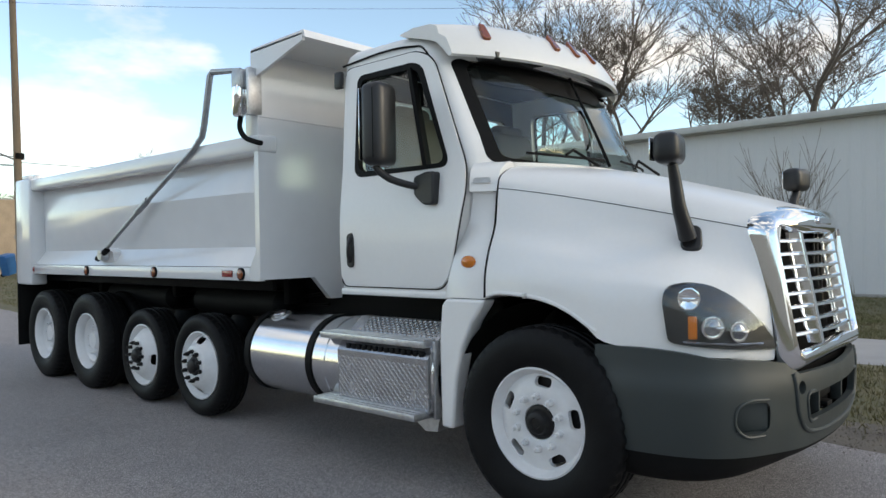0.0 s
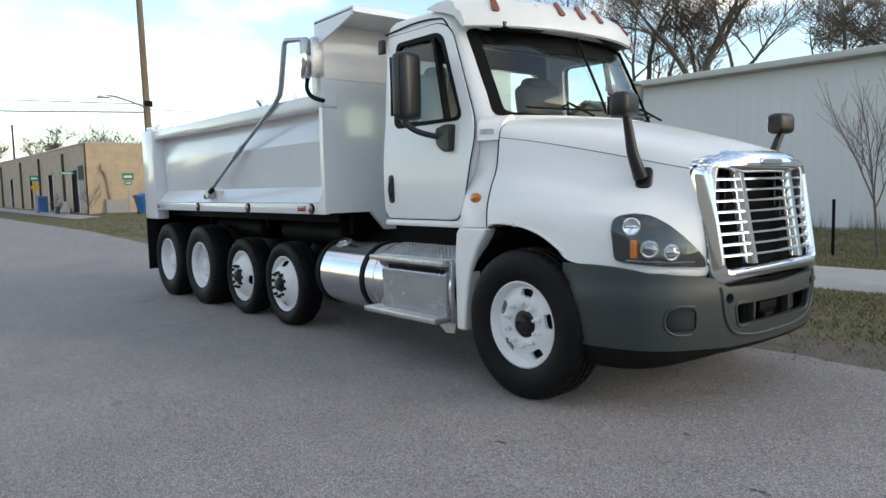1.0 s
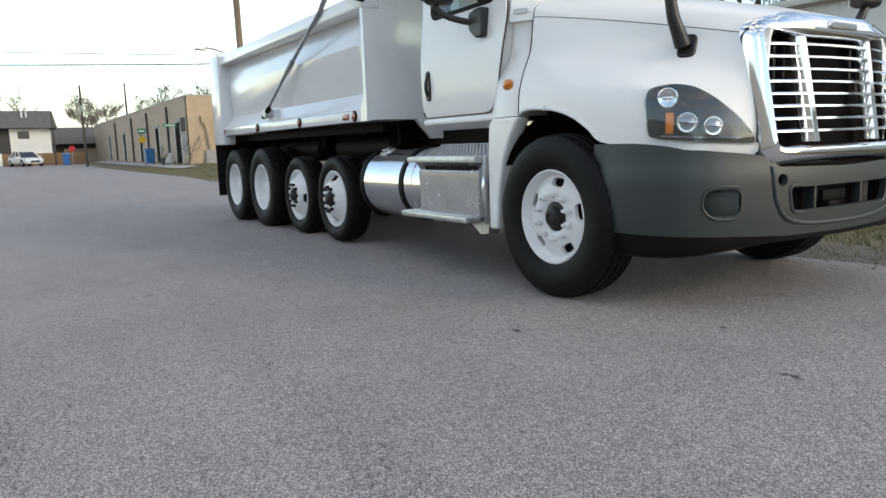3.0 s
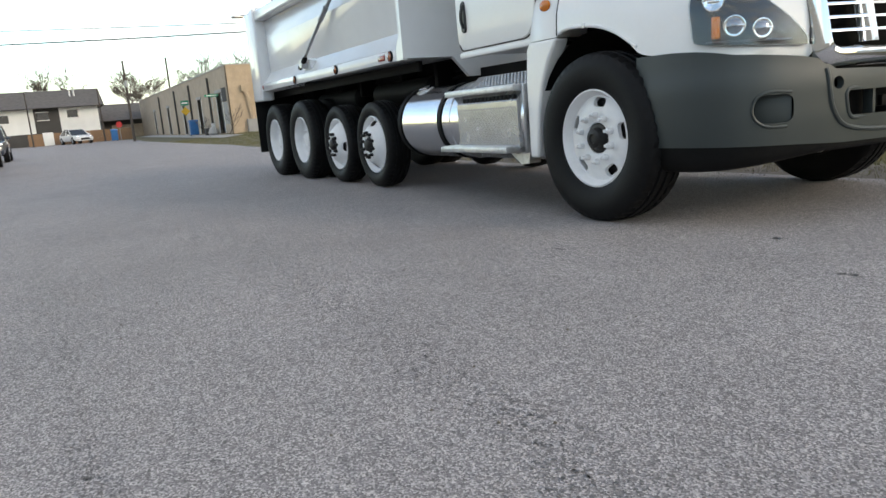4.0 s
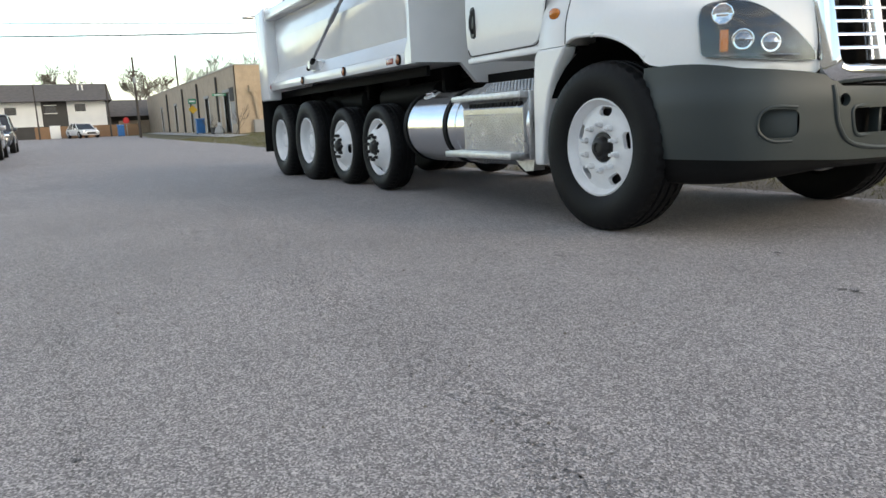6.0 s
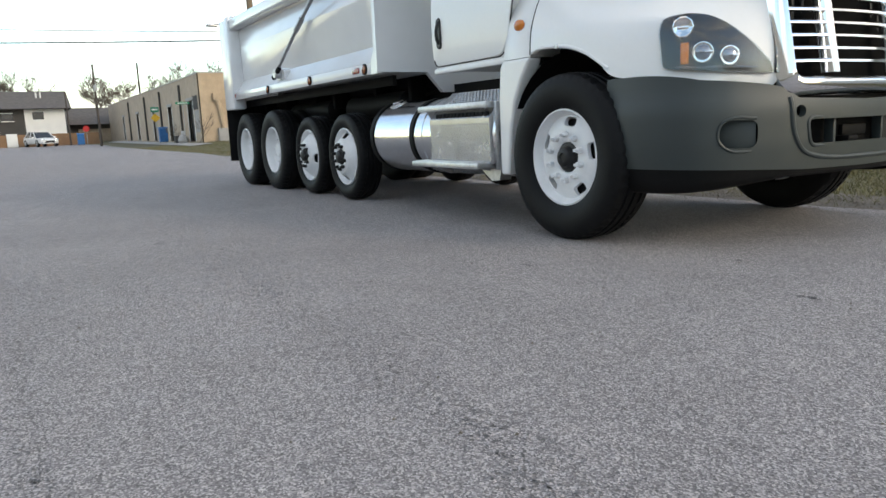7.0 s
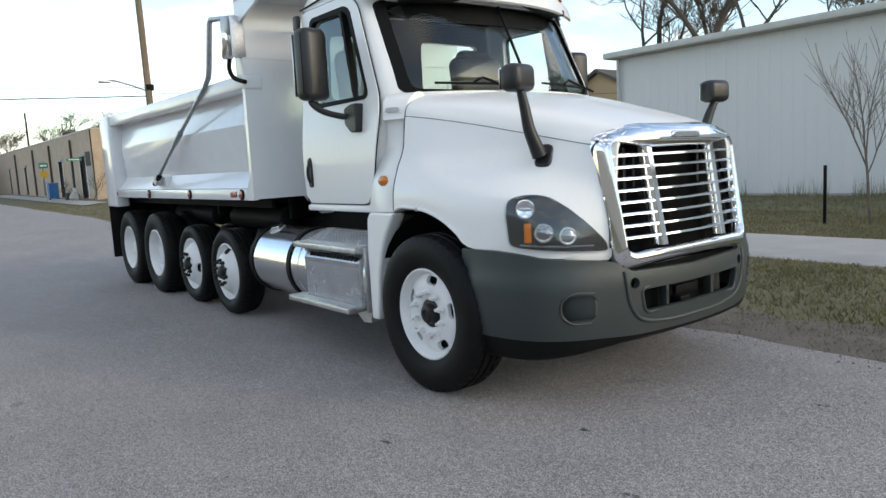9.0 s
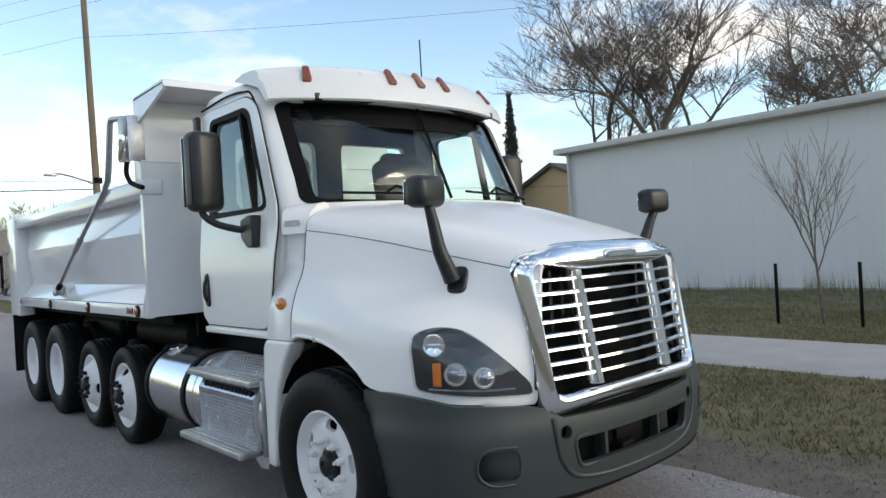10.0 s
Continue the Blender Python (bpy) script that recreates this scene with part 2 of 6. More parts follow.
def add_box(bm, x0, y0, z0, x1, y1, z1):
    v = [bm.verts.new((x, y, z)) for x in (x0, x1) for y in (y0, y1) for z in (z0, z1)]
    for f in ((0, 1, 3, 2), (4, 6, 7, 5), (0, 4, 5, 1), (2, 3, 7, 6), (0, 2, 6, 4), (1, 5, 7, 3)):
        bm.faces.new([v[i] for i in f])
    return bm


def box(*a):
    return add_box(bmesh.new(), *a)


def rbox(x0, y0, z0, x1, y1, z1, r=0.01, seg=2):
    bm = box(x0, y0, z0, x1, y1, z1)
    bmesh.ops.bevel(bm, geom=bm.edges[:], offset=r, segments=seg, affect="EDGES", profile=0.5)
    return bm


def prism(pts, axis, a, b):
    """Extrudes a closed 2D outline along an axis from a to b. The outline's pair is the two other axes in order x, y, z."""
    def at(p, h):
        return {"x": (h, p[0], p[1]), "y": (p[0], h, p[1]), "z": (p[0], p[1], h)}[axis]
    bm = bmesh.new()
    lo, hi = [bm.verts.new(at(p, a)) for p in pts], [bm.verts.new(at(p, b)) for p in pts]
    bm.faces.new(lo)
    bm.faces.new(hi[::-1])
    n = len(pts)
    for i in range(n):
        bm.faces.new((lo[i], lo[(i + 1) % n], hi[(i + 1) % n], hi[i]))
    return bm


def rounded(pts, r, seg=5):
    """Rounds the corners of a 2D outline."""
    out, n = [], len(pts)
    for i in range(n):
        p, a, b = Vector(pts[i]), Vector(pts[i - 1]), Vector(pts[(i + 1) % n])
        rr = r[i] if isinstance(r, (list, tuple)) else r
        d0, d1 = (a - p), (b - p)
        k = min(rr, d0.length * 0.48, d1.length * 0.48)
        s, e = p + d0.normalized() * k, p + d1.normalized() * k
        for j in range(seg + 1):
            u = j / seg
            out.append(tuple(s * (1 - u) ** 2 + p * 2 * u * (1 - u) + e * u ** 2))
    return out


def grid(rows, close_u=False, close_v=False, caps=False):
    bm = bmesh.new()
    vs = [[bm.verts.new(p) for p in row] for row in rows]
    nu, nv = len(vs), len(vs[0])
    for i in range(nu if close_u else nu - 1):
        for j in range(nv if close_v else nv - 1):
            bm.faces.new((vs[i][j], vs[(i + 1) % nu][j], vs[(i + 1) % nu][(j + 1) % nv], vs[i][(j + 1) % nv]))
    if caps:
        bm.faces.new(vs[0])
        bm.faces.new(vs[-1][::-1])
    return bm


def lathe(profile, axis="y", seg=40, centre=(0, 0, 0), ring=False):
    """profile: (along, radius) pairs."""
    rows = []
    for a, r in profile:
        row = []
        for k in range(seg):
            c, s = math.cos(2 * math.pi * k / seg) * r, math.sin(2 * math.pi * k / seg) * r
            p = {"x": (a, c, s), "y": (c, a, s), "z": (c, s, a)}[axis]
            row.append((p[0] + centre[0], p[1] + centre[1], p[2] + centre[2]))
        rows.append(row)
    return grid(rows, close_v=True, close_u=ring, caps=not ring and profile[0][1] > 1e-4 and profile[-1][1] > 1e-4)


def smooth_path(pts, n=6):
    """Catmull-Rom through the points."""
    p = [Vector(q) for q in pts]
    p = [p[0] * 2 - p[1]] + p + [p[-1] * 2 - p[-2]]
    out = []
    for i in range(1, len(p) - 2):
        for k in range(n):
            u = k / n
            out.append(0.5 * ((2 * p[i]) + (p[i + 1] - p[i - 1]) * u + (2 * p[i - 1] - 5 * p[i] + 4 * p[i + 1] - p[i + 2]) * u * u
                              + (3 * p[i] - p[i - 1] - 3 * p[i + 1] + p[i + 2]) * u ** 3))
    return out + [p[-2]]


def add_tube(bm, pts, r, seg=8, flat=1.0):
    """A round bar along the points; r: a radius or one for each point."""
    pts = [Vector(p) for p in pts]
    rs = r if isinstance(r, (list, tuple)) else [r] * len(pts)
    rings, up = [], None
    for i, p in enumerate(pts):
        d = (pts[min(i + 1, len(pts) - 1)] - pts[max(i - 1, 0)]).normalized()
        if up is None:
            up = d.orthogonal().normalized()
        up = (up - d * up.dot(d)).normalized()
        side = d.cross(up)
        rings.append([bm.verts.new(p + (up * math.cos(2 * math.pi * k / seg) + side * math.sin(2 * math.pi * k / seg) * flat) * rs[i]) for k in range(seg)])
    for a, b in zip(rings, rings[1:]):
        for k in range(seg):
            bm.faces.new((a[k], a[(k + 1) % seg], b[(k + 1) % seg], b[k]))
    bm.faces.new(rings[0][::-1])
    bm.faces.new(rings[-1])
    return bm


def tube(pts, r, seg=8, flat=1.0):
    return add_tube(bmesh.new(), pts, r, seg, flat)


def lerp_table(x, table):
    """Piecewise smooth interpolation of tuples; table: (x, values...)."""
    if x <= table[0][0]:
        return table[0][1:]
    for a, b in zip(table, table[1:]):
        if x <= b[0]:
            u = (x - a[0]) / (b[0] - a[0])
            return tuple(p + (q - p) * u for p, q in zip(a[1:], b[1:]))
    return table[-1][1:]


def spline_table(x, table):
    """Catmull-Rom interpolation of a table with uneven steps."""
    xs = [r[0] for r in table]
    if x <= xs[0]:
        return table[0][1:]
    if x >= xs[-1]:
        return table[-1][1:]
    i = max(k for k in range(len(xs)) if xs[k] <= x)
    i = min(i, len(xs) - 2)
    h = xs[i + 1] - xs[i]
    u = (x - xs[i]) / h
    out = []
    for c in range(1, len(table[0])):
        y0, y1 = table[i][c], table[i + 1][c]
        m0 = (table[i + 1][c] - table[i - 1][c]) / (xs[i + 1] - xs[i - 1]) if i else (y1 - y0) / h
        m1 = (table[i + 2][c] - table[i][c]) / (xs[i + 2] - xs[i]) if i + 2 < len(xs) else (y1 - y0) / h
        out.append((2 * u ** 3 - 3 * u * u + 1) * y0 + (u ** 3 - 2 * u * u + u) * h * m0 + (3 * u * u - 2 * u ** 3) * y1 + (u ** 3 - u * u) * h * m1)
    return tuple(out)


def carve(ob, cutters):
    """Cuts the closed meshes out of ob for good."""
    tools = []
    for bm in cutters:
        bmesh.ops.recalc_face_normals(bm, faces=bm.faces)
        me = bpy.data.meshes.new("tool")
        bm.to_mesh(me)
        bm.free()
        t = new("tool", me)
        tools.append(t)
        m = ob.modifiers.new("cut", "BOOLEAN")
        m.operation, m.solver, m.object = "DIFFERENCE", "EXACT", t
    bpy.context.view_layer.update()
    me = bpy.data.meshes.new_from_object(ob.evaluated_get(bpy.context.evaluated_depsgraph_get()))
    ob.modifiers.clear()
    ob.data = me
    for t in tools:
        bpy.data.objects.remove(t)
    return ob


# ---- the lorry ----
truck = thing("dump_truck", "white day-cab dump truck with chrome grille and grey bumper", "truck")
PI = math.pi

# -- wheels --
R_BIG, R_SMALL = 0.522, 0.455


def tyre_bm(R, w, rim):
    k = R - rim
    prof = [(0.03, rim - 0.004), (0.008, rim + 0.02), (-0.006, rim + 0.32 * k), (-0.012, rim + 0.55 * k), (-0.004, rim + 0.75 * k), (0.018, rim + 0.93 * k), (0.04, R - 0.006)]
    for g in (0.3, 0.5, 0.7):
        c = g * w
        prof += [(c - 0.012, R), (c - 0.008, R - 0.012), (c + 0.008, R - 0.012), (c + 0.012, R)]
    prof += [(w - 0.04, R - 0.006), (w - 0.018, rim + 0.93 * k), (w + 0.004, rim + 0.75 * k), (w + 0.012, rim + 0.5 * k), (w, rim + 0.1 * k), (w - 0.03, rim - 0.004)]
    bm = lathe(prof, "y", 132, ring=True)
    for v in bm.verts:   # cross grooves notch both shoulders
        r = math.hypot(v.co.x, v.co.z)
        k = round(math.atan2(v.co.z, v.co.x) / (2 * PI) * 132 + (1.5 if v.co.y > w / 2 else 0)) % 3
        if k == 0 and r > R - 0.009 and not 0.32 * w < v.co.y < 0.68 * w:
            f = (r - 0.011) / r
            v.co.x, v.co.z = v.co.x * f, v.co.z * f
    return bm


def rim_ob(name, rim, dish, hub_r, holes):
    """A steel disc wheel: barrel, lip and a disc whose face lies dish metres behind the lip."""
    cone = [(dish + 0.012, rim - 0.06), (dish, rim - 0.095)] if dish > 0 else [(0.03, rim - 0.05), (0.005, rim - 0.075), (dish + 0.012, rim - 0.115), (dish, rim - 0.13)]
    prof = [(0.03, rim), (-0.002, rim + 0.004), (-0.006, rim - 0.006), (0.012, rim - 0.018), (0.035, rim - 0.028), (max(dish, 0.03) + 0.02, rim - 0.038),
            *cone, (dish - 0.004, hub_r + 0.03), (dish + 0.006, hub_r + 0.004), (dish + 0.03, hub_r),
            (dish + 0.03, hub_r + 0.03), (dish + 0.02, rim - 0.135), ((0.065, rim - 0.07) if dish > 0 else (0.017, rim - 0.07)), ((0.075, rim - 0.05) if dish > 0 else (0.045, rim - 0.045)), (0.24, rim - 0.03), (0.24, rim)]
    rows = []
    for a, r in prof:
        rows.append([(math.cos(2 * PI * k / 60) * r, a, math.sin(2 * PI * k / 60) * r) for k in range(60)])
    bm = grid(rows, close_u=True, close_v=True)
    ob = mesh_ob(name, bm, RIMW, 40)
    cut = []
    for i in range(holes):
        a = 2 * PI * i / holes + 0.45
        o = rounded([(-0.052, -0.028), (0.052, -0.028), (0.052, 0.028), (-0.052, 0.028)], 0.0275, 4)
        c = prism(o, "y", dish - 0.1, max(dish, 0.03) + 0.1)
        bmesh.ops.translate(c, verts=c.verts, vec=(0, 0, rim - 0.077))
        bmesh.ops.rotate(c, verts=c.verts, cent=(0, 0, 0), matrix=Matrix.Rotation(a, 3, "Y"))
        cut.append(c)
    if cut:
        carve(ob, cut)
        ob.data.set_sharp_from_angle(angle=radians(40))
    return ob


def nut_mesh(name, r, h, material):
    bm = lathe([(0.02, r * 1.35), (0.004, r * 1.35), (0.0, r), (-h * 0.6, r * 0.92), (-h * 0.62, r * 0.55), (-h, r * 0.5)], "y", 8)
    ob = mesh_ob(name, bm, material, 30)
    me = ob.data
    bpy.data.objects.remove(ob)
    return me


TYRE_BIG, TYRE_SMALL = tyre_bm(R_BIG, 0.29, 0.2975), tyre_bm(R_SMALL, 0.245, 0.2975)
tb = mesh_ob("tyre_mesh", TYRE_BIG, RUBBER, 40)
ts = mesh_ob("tyre_mesh", TYRE_SMALL, RUBBER, 40)
TYRE_BIG, TYRE_SMALL = tb.data, ts.data
bpy.data.objects.remove(tb)
bpy.data.objects.remove(ts)
NUT_W, NUT_B = nut_mesh("nut", 0.02, 0.06, RIMW), nut_mesh("nut", 0.019, 0.05, HUB)


def wheel(kind, x, y, z, left=False, roll=0.0):
    """kind: front, pusher or rear. y: the outer face of the tyre."""
    if kind == "front":
        w = rim_ob("wheel", 0.2975, 0.028, 0.092, 5)
        hub = [(0.1, 0.0), (0.1, 0.091), (0.034, 0.091), (0.03, 0.07), (0.012, 0.062), (-0.004, 0.058), (-0.01, 0.05), (-0.012, 0.03), (-0.004, 0.026), (-0.004, 0.0)]
        n_y, n_r, nut, tyre, dish = 0.026, 0.1425, NUT_W, TYRE_BIG, 0.028
    elif kind == "pusher":
        w = rim_ob("wheel", 0.2975, -0.055, 0.085, 2)
        hub = [(0.05, 0.0), (0.05, 0.084), (-0.05, 0.084), (-0.06, 0.07), (-0.085, 0.062), (-0.095, 0.045), (-0.1, 0.03), (-0.1, 0.0)]
        n_y, n_r, nut, tyre, dish = -0.056, 0.128, NUT_B, TYRE_SMALL, -0.055
    else:
        w = rim_ob("wheel", 0.2975, 0.135, 0.1, 0)
        hub = [(0.2, 0.0), (0.2, 0.1), (0.1, 0.098), (0.06, 0.085), (0.055, 0.0)]
        n_y, n_r, nut, tyre, dish = 0.13, 0.1675, NUT_W, TYRE_BIG, 0.135
    w.parent = truck
    w.matrix_basis = pose(x, y, z, 0, roll, 180 if left else 0)
    tagged(w, {"front": "white steel disc wheel with five vent holes", "pusher": "white lift-axle wheel with a protruding dark hub", "rear": "deep-dished white dual wheel"}[kind])
    t = new("tyre", tyre)
    t.parent = w
    t.location = (0, -0.024 if kind == "front" else -0.01, 0)
    if kind == "rear":
        t2 = new("inner_tyre", tyre)
        t2.parent = w
        t2.location = (0, 0.33, 0)
    part("hub", lathe(hub, "y", 28), HUB if kind != "rear" else RIMW, w, "oily dark hub" if kind != "rear" else "")
    if kind != "rear":
        part("brake_drum", lathe([(0.085, 0.0), (0.085, 0.238), (0.2, 0.238), (0.2, 0.0)], "y", 28), HUB, w)
    for i in range(10):
        a = 2 * PI * i / 10
        n = new("lug_nut", nut)
        n.parent = w
        n.location = (math.cos(a) * n_r, n_y, math.sin(a) * n_r)
    return w


for s in (-1, 1):
    lf = s > 0
    wheel("front", 0.0, s * 1.2, 0.518, lf, -19)
    wheel("pusher", -3.64, s * 1.1, 0.462, lf, -20)
    wheel("pusher", -4.71, s * 1.1, 0.462, lf, 72)
    wheel("rear", -5.87, s * 1.16, 0.518, lf, 11)
    wheel("rear", -7.08, s * 1.16, 0.518, lf)

# -- chassis --
for s in (-1, 1):
    part("frame_rail", prism([(s * 0.43, 0.86), (s * 0.35, 0.86), (s * 0.35, 0.875), (s * 0.42, 0.875), (s * 0.42, 1.115), (s * 0.35, 1.115), (s * 0.35, 1.13), (s * 0.43, 1.13)], "x", -7.95, 0.75), FRAMEB, truck, "black steel chassis rail")
    part("subframe_rail", rbox(-7.8, s * 0.42 - 0.05, 1.13, -2.55, s * 0.42 + 0.05, 1.26, 0.008), FRAMEB, truck)
    part("wheel_fender_bracket", rbox(-7.9, s * 0.95 - 0.02, 1.14, -2.7, s * 0.95 + 0.02, 1.235, 0.006), FRAMEB, truck)
for x in (-7.9, -7.08, -6.5, -5.87, -5.3, -4.71, -4.15, -3.64, -2.8, -2.0, -1.2, 0.6):
    part("cross_member", rbox(x - 0.05, -0.42, 0.9, x + 0.05, 0.42, 1.08, 0.01), FRAMEB, truck)
for x, r in ((0, 0.07), (-3.64, 0.065), (-4.71, 0.065), (-5.87, 0.1), (-7.08, 0.1)):
    part("axle", tube([(x, -1.0, 0.518), (x, 1.0, 0.518)], r, 14), FRAMEB, truck)
for x in (-5.87, -7.08):
    part("differential", lathe([(-0.22, 0.05), (-0.2, 0.14), (-0.1, 0.21), (0.05, 0.22), (0.16, 0.15), (0.24, 0.07)], "y", 20, (x, 0, 0.53)), FRAMEB, truck)
part("drive_shaft", tube([(-1.0, 0, 0.8), (-5.75, 0, 0.58)], 0.055, 12), FRAMEB, truck)
part("engine_block", rbox(-0.7, -0.33, 0.55, 0.8, 0.33, 1.45, 0.05), FRAMEB, truck)
part("transmission", rbox(-1.7, -0.25, 0.6, -0.7, 0.25, 1.05, 0.06), FRAMEB, truck)
for x in (-3.64, -4.71):
    for s in (-1, 1):
        part("air_spring", lathe([(0.6, 0.11), (0.63, 0.135), (0.72, 0.14), (0.78, 0.135), (0.86, 0.1)], "z", 16, (x - 0.15, s * 0.55, 0)), RUBBER, truck)
        part("brake_chamber", lathe([(-0.12, 0.05), (-0.1, 0.085), (0.06, 0.085), (0.1, 0.05)], "x", 14, (x + 0.25, s * 0.7, 0.66)), FRAMEB, truck)
for s in (-1, 1):
    for x0, x1 in ((-6.4, -5.4), (-7.6, -6.6)):
        part("leaf_spring", rbox(x0, s * 0.5 - 0.05, 0.62, x1, s * 0.5 + 0.05, 0.74, 0.02), FRAMEB, truck)
    part("mud_flap", rbox(-7.72, s * 0.93 - 0.31, 0.34, -7.7, s * 0.93 + 0.31, 1.24, 0.004), SEAL, truck, "black rubber mud flap")
part("air_line", tube(smooth_path([(-2.6, -0.46, 1.1), (-3.2, -0.5, 1.04), (-4.2, -0.48, 1.08), (-5.4, -0.5, 1.02), (-6.4, -0.47, 1.06)]), 0.014), SEAL, truck)
part("air_line", tube(smooth_path([(-2.6, -0.47, 1.0), (-3.5, -0.5, 0.96), (-4.6, -0.48, 1.0), (-5.8, -0.5, 0.95)]), 0.012), SEAL, truck)
for x in (-2.95, -3.75, -4.9, -5.5, -6.7):
    part("body_bracket", rbox(x - 0.035, -0.66, 1.0, x + 0.035, -0.44, 1.235, 0.008), FRAMEB, truck)
for x0, x1 in ((-4.45, -3.0), (-6.4, -4.9)):
    part("air_tank", lathe([(x0, 0.02), (x0 + 0.03, 0.1), (x0 + 0.06, 0.125), (x1 - 0.06, 0.125), (x1 - 0.03, 0.1), (x1, 0.02)], "x", 20, (0, -0.6, 0.99)), FRAMEB, truck, "black air tank along the chassis")
part("rear_cross_panel", rbox(-7.69, -0.64, 0.8, -7.66, 0.64, 1.24, 0.006), FRAMEB, truck)

# -- dump body --
dump = part("dump_body", rbox(-7.55, -1.1, 1.26, -2.5, 1.1, 1.32, 0.01), BODY, truck, "white steel tipper body with folded sides")
ZR = 2.36
for s in (-1, 1):
    # folded side wall: the shape fades flat towards both ends
    xs = [-7.2, -7.12, -6.85, -2.78, -2.62, -2.5]
    rows = []
    for i, x in enumerate(xs):
        k = 1.0 if 2 <= i <= 3 else 0.0
        e = 1.0 if 1 <= i <= 4 else 0.4
        rows.append([(x, s * y, z) for y, z in (
            (1.05, 1.30), (1.215, 1.345), (1.10 + 0.0 * e, 1.50), (1.10 + 0.012 * k, 1.56), (1.11 + 0.085 * k, 1.93), (1.11 - 0.03 * k, 2.20), (1.09, 2.24))])
    part("side_panel", grid(rows), BODY, dump, "white folded steel side", 20)
    part("inner_panel", grid([[(x, s * 1.05, z) for z in (1.28, ZR - 0.04)] for x in (-7.5, -2.5)]), BODY, dump)
    part("top_rail", rbox(-7.25, s * 1.16 - 0.09, 2.225, -2.46, s * 1.16 + 0.09, ZR, 0.022, 3), BODY, dump, "white top rail")
    part("bottom_rail", rbox(-7.3, s * 1.215 - 0.025, 1.235, -2.62, s * 1.215 + 0.025, 1.34, 0.008), BODY, dump, "white bottom rail with marker lamps")
    part("rail_end_gusset", prism([(-2.62, 1.235), (-2.62, 1.34), (-2.49, 1.52), (-2.49, 1.235)], "y", s * 1.19, s * 1.235), BODY, dump)
    part("rear_post", rbox(-7.64, s * 1.17 - 0.1, 1.1, -7.16, s * 1.17 + 0.09, ZR + 0.02, 0.03, 3), BODY, dump, "white rear corner post")
    part("post_cap", rbox(-7.62, s * 1.15 - 0.05, ZR + 0.02, -7.4, s * 1.15 + 0.05, ZR + 0.08, 0.02), BODY, dump)
    part("post_cap", rbox(-7.3, s * 1.15 - 0.04, ZR, -7.2, s * 1.15 + 0.04, ZR + 0.07, 0.02), BODY, dump)
    for x in (-2.73, -4.15, -5.63):
        lamp = part("marker_lamp", lathe([(0.0, 0.042), (0.012, 0.042), (0.022, 0.036), (0.03, 0.0)], "y", 18, (0, 0, 0)), DAMBER, dump, "round amber marker lamp")
        lamp.matrix_basis = pose(x, s * 1.24, 1.288, 0, 0, 0 if s > 0 else 180)
        part("bezel", lathe([(0.0, 0.05), (0.014, 0.05), (0.016, 0.041), (0.0, 0.041)], "y", 18, ring=True), SEAL, lamp)
    for x in (-2.93, -7.2):
        part("reflector", rbox(x - 0.075, s * 1.245 - 0.004, 1.262, x + 0.075, s * 1.245 + 0.004, 1.315, 0.003), REDL, dump, "red reflector strip")
bulk = part("bulkhead", prism([(-1.24, 1.245), (-0.72, 1.245), (-0.55, 1.06), (0.55, 1.06), (0.72, 1.245), (1.24, 1.245), (1.24, 2.988), (-1.24, 2.988)], "x", -2.53, -2.475), BODY, dump, "white front bulkhead")
part("bulkhead_seam", rbox(-2.478, -1.238, 2.492, -2.468, 1.238, 2.506, 0.003), BODY, bulk)
guard = part("cab_guard", prism([(-2.53, 2.985), (-1.9, 3.0), (-1.88, 2.975), (-1.865, 2.975), (-1.88, 3.03), (-2.53, 3.012)], "y", -1.25, 1.25), BODY, dump, "white cab guard shelf over the cab")
for s in (-1, 1):
    part("guard_gusset", prism([(-2.54, 3.0), (-1.9, 3.01), (-1.9, 2.96), (-2.32, 2.84), (-2.54, 2.78)], "y", s * 1.225, s * 1.25), BODY, guard)
    part("corner_plate", rbox(-2.66, s * 1.2 - 0.03, 2.3, -2.5, s * 1.2 + 0.03, 2.9, 0.01), BODY, dump)
part("tailgate", rbox(-7.66, -1.08, 1.2, -7.6, 1.08, 2.3, 0.01), BODY, dump)
part("tarp_roll", tube([(-2.75, -1.05, 2.93), (-2.75, 1.05, 2.93)], 0.07, 14), SEAL, dump)

# -- tarp arm and motor --
arm = part("tarp_arm", tube([(-5.2, -1.25, 1.48), (-4.4, -1.262, 1.86), (-3.36, -1.27, 2.335), (-3.23, -1.27, 2.42), (-3.19, -1.27, 2.52), (-3.1, -1.265, 2.9), (-3.07, -1.26, 2.93), (-2.68, -1.25, 2.88)], [0.02, 0.02, 0.023, 0.027, 0.027, 0.026, 0.026, 0.02], 10), STEEL, dump, "bent steel tarp arm")
part("arm_collar", tube([(-4.42, -1.262, 1.85), (-4.2, -1.264, 1.952)], 0.03, 10), STEEL, arm)
part("arm_pivot", lathe([(-0.05, 0.05), (0.0, 0.062), (0.05, 0.05)], "y", 16, (-5.22, -1.235, 1.45)), DIRTY_ALU, arm)
part("pivot_bracket", prism([(-5.36, 1.38), (-5.06, 1.38), (-5.09, 1.48), (-5.24, 1.52), (-5.33, 1.48)], "y", -1.205, -1.1), BODY, arm)
part("pivot_arm", tube([(-5.34, -1.25, 1.41), (-5.09, -1.26, 1.5)], 0.03, 8), FRAMEB, arm)
motor = part("tarp_motor", rbox(-2.62, -1.3, 2.52, -2.5, -1.23, 2.84, 0.015), ALU, dump, "silver tarp motor on the bulkhead corner")
part("gearbox", rbox(-2.68, -1.34, 2.7, -2.54, -1.25, 2.86, 0.02), STEEL, motor)
